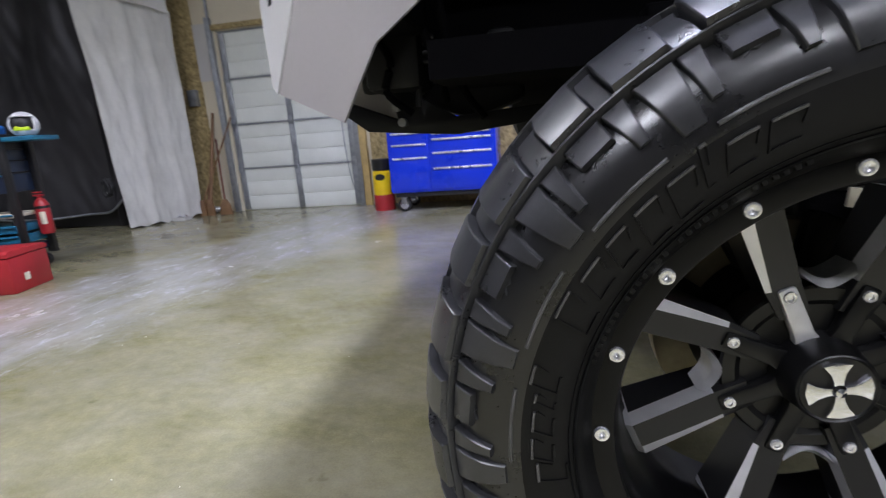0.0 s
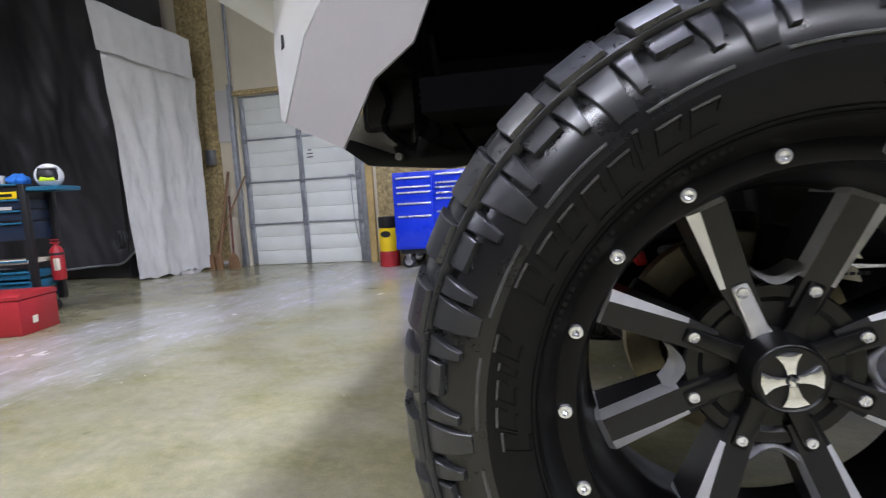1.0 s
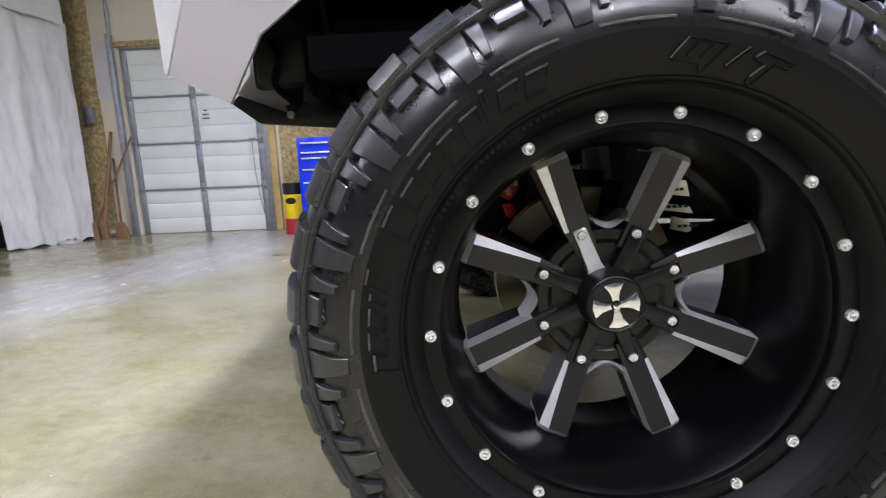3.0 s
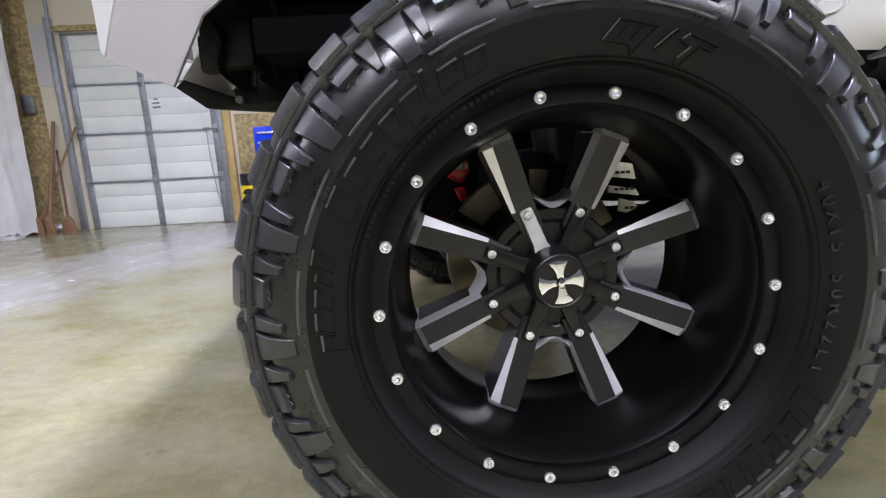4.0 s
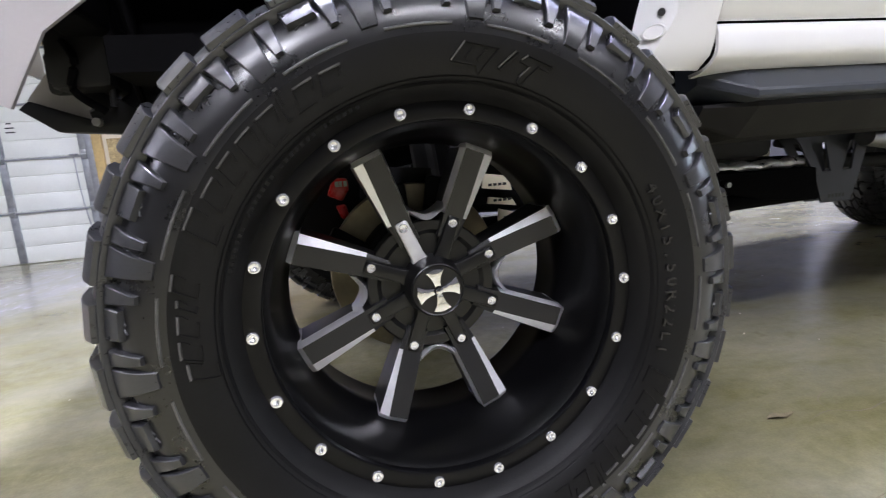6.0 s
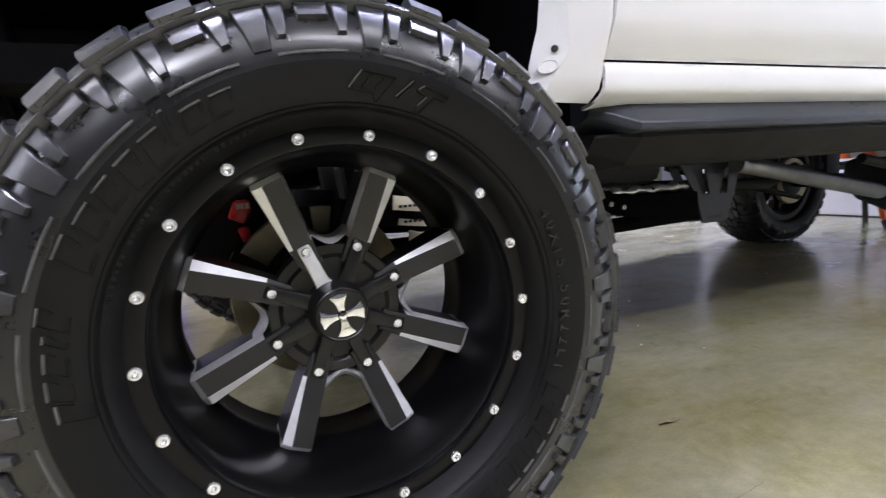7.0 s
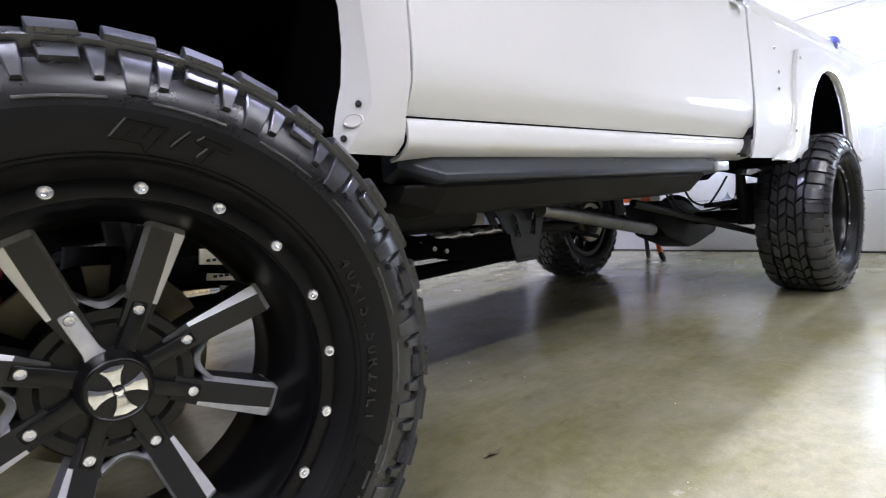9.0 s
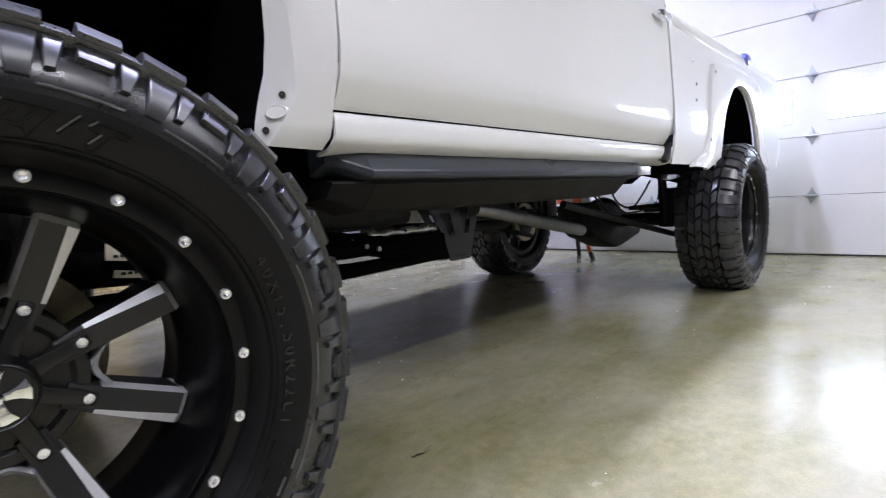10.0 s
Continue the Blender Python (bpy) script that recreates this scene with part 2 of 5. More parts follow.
DAYLIGHT = glow("daylit_window_pane", (0.66, 0.82, 1.0), 21.0)
TUBE_COOL, TUBE_WARM = glow("cool_tube_glow", COOL, 30.0), glow("warm_tube_glow", WARM, 30.0)


# ---- mesh helpers ----
def finish(name, bm, mats, parent=None, label="", smooth=0.0, kind="", category="", group=""):
    me = bpy.data.meshes.new(name)
    bmesh.ops.recalc_face_normals(bm, faces=bm.faces)
    if smooth:
        for e in bm.edges:
            e.smooth = len(e.link_faces) == 2 and e.calc_face_angle(0.0) <= radians(smooth)
        for fc in bm.faces:
            fc.smooth = True
    bm.to_mesh(me)
    bm.free()
    for m in mats if isinstance(mats, (list, tuple)) else [mats]:
        me.materials.append(m)
    ob = new(name, me)
    if parent:
        ob.parent = parent
    return tagged(ob, label, category, group, kind)


def part(name, bm, mat, parent, label="", smooth=30.0):
    return finish(name, bm, mat, parent, label, smooth)


def thing(name, label, category, at=(0, 0, 0), group="", kind=""):
    ob = new(name)
    ob.location = at
    return tagged(ob, label, category, group, kind)


def box(bm, x0, x1, y0, y1, z0, z1, bevel=0.0, mat=0, segs=2):
    g = bmesh.ops.create_cube(bm, size=1.0, matrix=Matrix.Translation(((x0 + x1) / 2, (y0 + y1) / 2, (z0 + z1) / 2)) @ Matrix.Diagonal((x1 - x0, y1 - y0, z1 - z0, 1)))
    faces = {fc for v in g["verts"] for fc in v.link_faces}
    for fc in faces:
        fc.material_index = mat
    if bevel:
        edges = list({e for v in g["verts"] for e in v.link_edges})
        out = bmesh.ops.bevel(bm, geom=edges, offset=bevel, segments=segs, profile=0.5, affect="EDGES")
        for fc in out["faces"]:
            fc.material_index = mat
    return bm


def prism(bm, pts, axis, a, b, bevel=0.0, mat=0, place=None):
    """A slab with the outline pts in the two other axes, from a to b along axis."""
    def at(p, d):
        return {"x": (d, p[0], p[1]), "y": (p[0], d, p[1]), "z": (p[0], p[1], d)}[axis]
    lo = [bm.verts.new(at(p, a)) for p in pts]
    hi = [bm.verts.new(at(p, b)) for p in pts]
    fs = [bm.faces.new(lo), bm.faces.new(hi)]
    for i in range(len(pts)):
        j = (i + 1) % len(pts)
        fs.append(bm.faces.new((lo[i], lo[j], hi[j], hi[i])))
    for fc in fs:
        fc.material_index = mat
    if place is not None:
        bmesh.ops.transform(bm, matrix=place, verts=lo + hi)
    if bevel:
        edges = list({e for fc in fs for e in fc.edges})
        bmesh.ops.recalc_face_normals(bm, faces=fs)
        out = bmesh.ops.bevel(bm, geom=edges, offset=bevel, segments=2, profile=0.5, affect="EDGES")
        for fc in out["faces"]:
            fc.material_index = mat
    return bm


def tube(bm, path, r, n=12, mat=0, caps=True):
    path = [Vector(p) for p in path]
    rs = r if isinstance(r, (list, tuple)) else [r] * len(path)
    rings = []
    for i, p in enumerate(path):
        d = (path[min(i + 1, len(path) - 1)] - path[max(i - 1, 0)]).normalized()
        up = Vector((0, 0, 1)) if abs(d.z) < 0.9 else Vector((1, 0, 0))
        u = d.cross(up).normalized()
        w = d.cross(u).normalized()
        rings.append([bm.verts.new(p + rs[i] * (math.cos(2 * math.pi * k / n) * u + math.sin(2 * math.pi * k / n) * w)) for k in range(n)])
    fs = []
    for a, b in zip(rings, rings[1:]):
        for k in range(n):
            fs.append(bm.faces.new((a[k], a[(k + 1) % n], b[(k + 1) % n], b[k])))
    if caps:
        fs += [bm.faces.new(rings[0]), bm.faces.new(rings[-1])]
    for fc in fs:
        fc.material_index = mat
    return bm


def lathe(bm, prof, n=72, mat=0, closed=False):
    """Turns a list of (y, r) about the y axis."""
    rings = [[bm.verts.new((r * math.sin(2 * math.pi * k / n), y, r * math.cos(2 * math.pi * k / n))) for k in range(n)] for y, r in prof]
    pairs = list(zip(rings, rings[1:])) + ([(rings[-1], rings[0])] if closed else [])
    for a, b in pairs:
        for k in range(n):
            bm.faces.new((a[k], a[(k + 1) % n], b[(k + 1) % n], b[k])).material_index = mat
    return bm


def sheet(bm, fn, nu, nv, mat=0):
    """A grid surface from fn(u, v), u and v from 0 to 1."""
    vs = [[bm.verts.new(fn(i / nu, j / nv)) for j in range(nv + 1)] for i in range(nu + 1)]
    for i in range(nu):
        for j in range(nv):
            bm.faces.new((vs[i][j], vs[i + 1][j], vs[i + 1][j + 1], vs[i][j + 1])).material_index = mat
    return bm


def thicken(ob, t, offset=-1.0):
    m = ob.modifiers.new("thickness", "SOLIDIFY")
    m.thickness, m.offset = t, offset
    return ob


# ---- room ----
X0, X1, Y0, Y1 = -8.0, 5.75, -8.0, 5.5
bm = bmesh.new()
box(bm, X0 - 0.2, X1 + 0.2, Y0 - 0.2, Y1 + 0.2, -0.15, 0)
floor_ob = finish("floor", bm, CONCRETE, label="sealed olive-grey concrete workshop floor with pale scuffs and a pale band", kind="structure", category="floor")
bm = bmesh.new()
box(bm, X0 - 0.2, X1 + 0.2, Y0 - 0.2, Y1 + 0.2, CEILING, CEILING + 0.15)
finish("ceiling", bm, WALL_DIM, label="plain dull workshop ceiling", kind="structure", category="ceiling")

GX0, GX1, GTOP = -4.2, -2.56, 2.23       # overhead door in the north wall
bm = bmesh.new()
box(bm, X0, GX0, Y1, Y1 + 0.15, 0, CEILING)
box(bm, GX1, X1, Y1, Y1 + 0.15, 0, CEILING)
box(bm, GX0, GX1, Y1, Y1 + 0.15, GTOP, CEILING)
finish("wall_north", bm, CONCRETE_WALL, label="cream painted wall with board panels", kind="structure", category="wall")
RY0, RY1, RTOP = -2.2, 4.4, 3.3          # large white overhead door in the east wall
bm = bmesh.new()
box(bm, X1, X1 + 0.15, Y0, RY0, 0, CEILING)
box(bm, X1, X1 + 0.15, RY1, Y1 + 0.15, 0, CEILING)
box(bm, X1, X1 + 0.15, RY0, RY1, RTOP, CEILING)
# kept dark so the floor reflects less light from this wall
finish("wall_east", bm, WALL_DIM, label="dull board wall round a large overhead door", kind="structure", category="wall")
bm = bmesh.new()
box(bm, X0 - 0.15, X0, Y0, Y1 + 0.15, 0, CEILING)
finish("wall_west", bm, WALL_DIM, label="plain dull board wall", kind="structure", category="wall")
bm = bmesh.new()
box(bm, X0 - 0.15, X1 + 0.15, Y0 - 0.15, Y0, 0, CEILING)
finish("wall_south", bm, WALL_DIM, label="plain dull board wall", kind="structure", category="wall")


def lamp_fixture(x, y, lx, ly, watts, color):
    fix = thing("ceiling_light", "white ceiling light fixture, out of view, with a glowing diffuser", "ceiling light", (x, y, CEILING), group="ceiling lights")
    bm = bmesh.new()
    box(bm, -lx / 2 - 0.03, lx / 2 + 0.03, -ly / 2 - 0.03, ly / 2 + 0.03, -0.10, 0, 0.01)
    part("housing", bm, DOORWHITE, fix)
    bm = bmesh.new()
    box(bm, -lx / 2, lx / 2, -ly / 2, ly / 2, -0.125, -0.10, 0.005)
    part("diffuser", bm, TUBE_COOL if color == COOL else TUBE_WARM, fix)
    la = bpy.data.lights.new("ceiling_lamp", "AREA")
    la.shape, la.size, la.size_y, la.energy, la.color = "RECTANGLE", lx, ly, watts, color
    la.spread = radians(150)
    ob = new("ceiling_lamp", la)
    ob.location = (x, y, CEILING - 0.14)
    return fix


for spec_row in FIXTURES:
    lamp_fixture(*spec_row)

# north overhead door: four sections with three ribs each, stiles and track
north_door = thing("door_1", "pale grey-blue ribbed sectional garage door, closed", "garage door", (0, Y1, 0), kind="structure")
SEC = GTOP / 4
for s in range(4):
    bm = bmesh.new()
    for k in range(3):
        z0 = s * SEC + k * SEC / 3
        box(bm, GX0, GX1, 0.04, 0.08, z0 + 0.004, z0 + SEC / 3 - 0.004, 0.008)
    box(bm, GX0, GX1, 0.05, 0.085, s * SEC + 0.001, (s + 1) * SEC - 0.001)
    part("door_section", bm, DOORPANEL, north_door)
    bm = bmesh.new()
    box(bm, GX0, GX1, 0.02, 0.042, (s + 1) * SEC - 0.022, (s + 1) * SEC - 0.002, 0.003)
    part("section_rail", bm, GALV, north_door)
for x in (GX0 + 0.04, (GX0 + GX1) / 2, GX1 - 0.05):
    for s in range(4):
        bm = bmesh.new()
        box(bm, x - 0.035, x + 0.035, 0.022, 0.04, s * SEC + 0.01, (s + 1) * SEC - 0.03, 0.003)
        part("stile", bm, GALV, north_door)
    for s in range(1, 4):
        bm = bmesh.new()
        box(bm, x - 0.03, x + 0.03, 0.005, 0.022, s * SEC - 0.05, s * SEC + 0.05, 0.004)
        tube(bm, [(x - 0.03, 0.008, s * SEC), (x + 0.03, 0.008, s * SEC)], 0.012, 8)
        part("hinge", bm, GALV, north_door)
for x, sg in ((GX0 - 0.05, 1), (GX1 + 0.05, -1)):
    bm = bmesh.new()
    box(bm, x - 0.012, x + 0.012, -0.08, 0.0, 0.0, GTOP + 0.15)
    box(bm, x - 0.03, x + 0.03, -0.085, -0.075, 0.0, GTOP + 0.15, 0.002)
    part("door_track", bm, GALV, north_door, "galvanised track")

# ---- wheels ----
ctrl = [(-0.006, 0.308), (-0.024, 0.320), (-0.043, 0.343), (-0.054, 0.372), (-0.056, 0.398), (-0.050, 0.424), (-0.036, 0.446), (-0.013, 0.463), (0.03, 0.470), (0.09, 0.474), (0.14, 0.475)]
ctrl = ctrl + [(0.28 - y, r) for y, r in reversed(ctrl[:-1])]


def smooth_line(pts, n=8):
    pts = [np.array(p) for p in pts]
    ext = [2 * pts[0] - pts[1]] + pts + [2 * pts[-1] - pts[-2]]
    out = []
    for i in range(1, len(ext) - 2):
        a, b, c, d = ext[i - 1 : i + 3]
        for k in range(n):
            t = k / n
            out.append(0.5 * (2 * b + (c - a) * t + (2 * a - 5 * b + 4 * c - d) * t * t + (3 * b - a - 3 * c + d) * t**3))
    return np.array(out + [pts[-1]])


PROFILE = smooth_line(ctrl)
LENGTHS = np.r_[0, np.cumsum(np.hypot(*np.diff(PROFILE, axis=0).T))]
MARK = [LENGTHS[8 * i] for i in range(len(ctrl))]      # arc length at each control point
S_E, S_F, S_G, S_H, S_I, S_J, S_K = MARK[4:11]


def on_tyre(s, lift, a):
    y, r = np.interp(s, LENGTHS, PROFILE[:, 0]), np.interp(s, LENGTHS, PROFILE[:, 1])
    d = np.array([np.interp(s + 0.003, LENGTHS, PROFILE[:, k]) - np.interp(s - 0.003, LENGTHS, PROFILE[:, k]) for k in (0, 1)])
    d /= np.hypot(*d)
    y, r = y - d[1] * lift, r + d[0] * lift
    return Vector((r * math.sin(a), y, r * math.cos(a)))


PITCHES = 18
PITCH = 2 * math.pi / PITCHES
PHASE = math.radians(14)
S_M = 0.177                               # mould line


def lug(bm, stations, heights, chamfer=0.0013):
    """A block that follows the tyre's section: stations of arc length and two places in the pitch (0 to 1), with a height at each end."""
    n = 6
    ss = np.linspace(stations[0][0], stations[-1][0], n)
    lo = np.interp(ss, [p[0] for p in stations], [p[1] for p in stations]) * PITCH + PHASE
    hi = np.interp(ss, [p[0] for p in stations], [p[2] for p in stations]) * PITCH + PHASE
    hh = np.interp(ss, np.linspace(ss[0], ss[-1], len(heights)), heights)
    da = chamfer / 0.46
    rows = []
    for i in range(n):
        end = chamfer if i == 0 else -chamfer if i == n - 1 else 0.0
        s, h = ss[i], hh[i]
        rows.append([bm.verts.new(p) for p in (
            on_tyre(s, -0.004, lo[i] - da), on_tyre(s, h - chamfer, lo[i]), on_tyre(s + end, h, lo[i] + da),
            on_tyre(s + end, h, hi[i] - da), on_tyre(s, h - chamfer, hi[i]), on_tyre(s, -0.004, hi[i] + da))])
    for a, b in zip(rows, rows[1:]):
        for k in range(5):
            bm.faces.new((a[k], a[k + 1], b[k + 1], b[k]))
    bm.faces.new(rows[0])
    bm.faces.new(rows[-1])
    return bm


def tread_set():
    """The blocks of one pitch: name, stations, heights."""
    H = S_M - 0.002
    side = [
        ([(S_M - 0.027, 0.00, 0.25), (H, -0.01, 0.26)], [0.0085, 0.009, 0.010]),
        ([(S_F - 0.007, 0.325, 0.395), (H, 0.285, 0.445)], [0.0065, 0.008, 0.0095]),
        ([(S_E + 0.004, 0.555, 0.71), (S_F, 0.535, 0.725), (H, 0.505, 0.755)], [0.003, 0.0075, 0.010]),
        ([(S_F - 0.009, 0.79, 0.865), (H, 0.775, 0.915)], [0.0065, 0.008, 0.0095]),
    ]
    edge = [
        ([(S_M + 0.001, -0.02, 0.275), (S_H + 0.004, -0.025, 0.28), (S_I + 0.016, 0.02, 0.30)], [0.024, 0.035, 0.037]),
        ([(S_M + 0.001, 0.43, 0.77), (S_H + 0.004, 0.43, 0.78), (S_I + 0.020, 0.46, 0.82)], [0.024, 0.035, 0.037]),
        ([(S_M + 0.002, 0.29, 0.415), (S_I, 0.30, 0.425), (S_I + 0.012, 0.32, 0.44)], [0.014, 0.028]),
        ([(S_M + 0.002, 0.79, 0.96), (S_I, 0.80, 0.965), (S_I + 0.012, 0.83, 0.99)], [0.014, 0.028]),
    ]
    # four columns of interlocking chevron blocks across the crown
    top, crown = [0.034, 0.034], []
    bounds = [S_I + 0.026, S_J + 0.004, S_K - 0.003, S_K + 0.041, 2 * S_K - S_I - 0.026]
    for col, (s0, s1) in enumerate(zip(bounds, bounds[1:])):
        s0, s1, lean = s0 + 0.0035, s1 - 0.0035, 0.17 if col % 2 else -0.17
        for k in (0, 1):
            a = 0.5 * k + 0.25 * (col % 2) + 0.05
            crown.append(([(s0, a, a + 0.40), (0.5 * (s0 + s1), a + 0.5 * lean + 0.03, a + 0.43 + 0.5 * lean), (s1, a + lean, a + 0.40 + lean)], top))
    return side, edge, crown


def mirrored(stations, total):
    return [(total - s, 1.0 - b, 1.0 - a) for s, a, b in reversed(stations)]


def letters(text, r, a_mid, size, step, lift, parent, name, depth=0.0022, wide=1.0, slant=0.0):
    """Raised letters set round the wheel's face; a_mid clockwise from the top, in degrees."""
    bm = bmesh.new()
    for i, ch in enumerate(text):
        a = radians(a_mid + (i - (len(text) - 1) / 2) * step)
        cu = bpy.data.curves.new("glyph", "FONT")
        cu.body, cu.size, cu.extrude, cu.align_x, cu.align_y, cu.resolution_u = ch, size, depth, "CENTER", "CENTER", 2
        ob = bpy.data.objects.new("glyph", cu)
        scene.collection.objects.link(ob)
        me = bpy.data.meshes.new_from_object(ob.evaluated_get(bpy.context.evaluated_depsgraph_get()))
        me.transform(Matrix.Rotation(a, 4, "Y") @ Matrix.Translation((0, lift, r)) @ Matrix.Rotation(radians(90), 4, "X") @ Matrix(((wide, slant, 0, 0), (0, 1, 0, 0), (0, 0, 1, 0), (0, 0, 0, 1))))
        bm.from_mesh(me)
        bpy.data.objects.remove(ob)
        bpy.data.curves.remove(cu)
        bpy.data.meshes.remove(me)
    return part(name, bm, LETTER, parent, "raised black sidewall lettering", smooth=0.0)


def face_y(r):
    """The sidewall's outer face at a radius."""
    half = PROFILE[: len(PROFILE) // 4]
    return float(np.interp(r, half[:, 1], half[:, 0]))


SPOKES = [22.5 + 45 * k for k in range(8)]
# name bars on the sidewall: from and to (degrees clockwise from the top), inner and outer radius, repeats round the wheel
NAME_BARS = [(-95.0, -91.6, 0.336, 0.368, (0,)), (-90.4, -86.8, 0.350, 0.373, (0,)), (-85.2, -81.6, 0.351, 0.373, (0,)), (-79.8, -78.4, 0.352, 0.374, (0,)), (-76.6, -73.4, 0.352, 0.382, (0,)),
             (-64.8, -60.2, 0.342, 0.381, (0, 180)), (-58.0, -53.6, 0.348, 0.3762, (0, 180)), (-51.8, -47.9, 0.348, 0.3766, (0, 180)), (-46.0, -42.0, 0.340, 0.3768, (0, 180)),
             (-40.2, -36.0, 0.340, 0.3768, (0, 180)), (-34.4, -33.4, 0.350, 0.388, (0, 180)), (-31.3, -27.1, 0.350, 0.3762, (0, 180)), (-25.5, -21.1, 0.350, 0.3752, (0, 180))]
CLASS_MARK = [[(1.8, 0.351), (4.6, 0.374), (12.3, 0.3705), (8.6, 0.335), (7.6, 0.347), (1.8, 0.351)], [(5.0, 0.354), (6.5, 0.366)], [(7.7, 0.353), (9.4, 0.366)],
              [(12.8, 0.3476), (15.8, 0.372), (16.6, 0.371), (13.6, 0.3465), (12.8, 0.3476)],
              [(17.4, 0.362), (18.6, 0.3715), (25.0, 0.3695), (24.2, 0.362), (21.8, 0.362), (19.6, 0.3335), (18.2, 0.3375), (19.9, 0.3585), (17.4, 0.362)]]


def ridge(bm, pts, w, h, mat):
    """A raised line on the sidewall's face through points of angle (degrees clockwise from the top) and radius."""
    fine = []
    for (a, r), (b, q) in zip(pts, pts[1:]):
        n = max(1, int(abs(b - a) / 1.2), int(abs(q - r) / 0.008))
        fine += [(a + (b - a) * k / n, r + (q - r) * k / n) for k in range(n)]
    fine.append(pts[-1])

    def at(x, z, lift):
        r = math.hypot(x, z)
        return bm.verts.new((x, face_y(r) - lift, z))
    flat = [Vector((r * math.sin(radians(a)), r * math.cos(radians(a)))) for a, r in fine]
    rows = []
    for k, p in enumerate(flat):
        d = (flat[min(k + 1, len(flat) - 1)] - flat[max(k - 1, 0)]).normalized()
        side = Vector((-d.y, d.x)) * w / 2
        rows.append([at(*(p + side * f), lift) for f, lift in ((1.25, -0.002), (0.8, h), (-0.8, h), (-1.25, -0.002))])
    for p, q in zip(rows, rows[1:]):
        for k in range(3):
            bm.faces.new((p[k], p[k + 1], q[k + 1], q[k])).material_index = mat
    for end in (rows[0], rows[-1]):
        bm.faces.new(end).material_index = mat


def build_wheel(parent):
    total = LENGTHS[-1]
    bm = bmesh.new()
    # deep barrel and inner flange, with the bolted ring in front
    lathe(bm, [(0.014, 0.3165), (0.014, 0.2780), (0.022, 0.2730), (0.04, 0.2685), (0.09, 0.2615), (0.15, 0.2570), (0.16, 0.252), (0.18, 0.252), (0.20, 0.258),
               (0.285, 0.266), (0.292, 0.272), (0.295, 0.300), (0.29, 0.316), (0.27, 0.312), (0.2, 0.28), (0.1, 0.28), (0.03, 0.30)], 128, closed=True)
    wheel = part("wheel", bm, GLOSSY, parent, "deep-dish gloss black alloy wheel with milled spokes", 28)
    bm = bmesh.new()
    lathe(bm, [(0.0135, 0.3165), (0.004, 0.3165), (0.0015, 0.3145), (0.0, 0.311), (0.0, 0.2830), (0.0012, 0.2800), (0.004, 0.2785), (0.0135, 0.2785)], 128, closed=True)
    part("outer_ring", bm, RING, wheel, "satin black bolted outer ring", 25)
    # tyre carcass with a thin rib at the shoulder
    bm = bmesh.new()
    prof = [(float(y), float(r)) for y, r in PROFILE[::2]]
    lathe(bm, prof + [(0.27, 0.30), (0.01, 0.30)], 144, closed=True)
    for fc in bm.faces:
        c = fc.calc_center_median()
        fc.material_index = 1 if math.hypot(c.x, c.z) > 0.388 else 0
    tyre = part("tyre", bm, [SIDEWALL, SHOULDER], wheel, "black mud-terrain tyre with deep tread", 40)
    for k in range(PITCHES):
        bm = bmesh.new()
        for u in range(10):
            a0, a1 = PITCH * (k + 0.75 + 0.065 * u) + PHASE, PITCH * (k + 0.75 + 0.065 * (u + 1)) + PHASE
            q = [[bm.verts.new(on_tyre(s, l, a)) for s, l in ((S_E - 0.0045, -0.001), (S_E - 0.0032, 0.0026), (S_E - 0.0012, 0.0026), (S_E + 0.0008, -0.001))] for a in (a0, a1)]
            for m in range(3):
                bm.faces.new((q[0][m], q[0][m + 1], q[1][m + 1], q[1][m]))
        bmesh.ops.remove_doubles(bm, verts=bm.verts, dist=0.0002)
        part("shield_rib", bm, EDGEGLINT, wheel, "", 30)
    for k, (r0, dr, h) in enumerate([(0.326, 0.0025, 0.0016), (0.333, 0.001, 0.0008)]):
        bm = bmesh.new()
        y0, y1, y2 = face_y(r0 - dr), face_y(r0), face_y(r0 + dr)
        lathe(bm, [(y0 + 0.002, r0 - dr), (y0 - h, r0 - dr * 0.6), (y2 - h, r0 + dr * 0.6), (y2 + 0.002, r0 + dr)], 144)
        part("sidewall_rib", bm, SIDEWALL, wheel)
    bm = bmesh.new()
    n = 192
    rings = [[bm.verts.new(on_tyre(s, l, 2 * math.pi * k / n)) for k in range(n)] for s, l in ((S_M - 0.0016, 0.0), (S_M - 0.0010, 0.0165), (S_M + 0.0006, 0.0172), (S_M + 0.0012, 0.0))]
    for a, b in zip(rings, rings[1:]):
        for k in range(n):
            bm.faces.new((a[k], a[(k + 1) % n], b[(k + 1) % n], b[k]))
    part("mould_line", bm, RUBBER, wheel, "thin raised mould line round the shoulder", 50)
    for k in range(0, PITCHES, 1):
        bm = bmesh.new()
        zig = [(0.018, 0.05), (0.013, 0.10), (0.016, 0.13), (0.010, 0.19)]
        for (d0, p0), (d1, p1) in zip(zig, zig[1:]):
            q = [[bm.verts.new(on_tyre(S_G - d - e, l, (k + p) * PITCH + PHASE)) for e, l in ((0, -0.001), (0.0007, 0.0018), (0.0028, 0.0018), (0.0035, -0.001))] for d, p in ((d0 - 0.004, p0), (d1 - 0.004, p1))]
            for m in range(3):
                bm.faces.new((q[0][m], q[0][m + 1], q[1][m + 1], q[1][m]))
        part("shoulder_mark", bm, RUBBER, wheel, "", 20)
    side, edge, crown = tread_set()
    for stations, heights in side + edge + crown:
        bm = lug(bmesh.new(), stations, heights)
        block = part("tread_block", bm, RUBBER, wheel, "", 25)
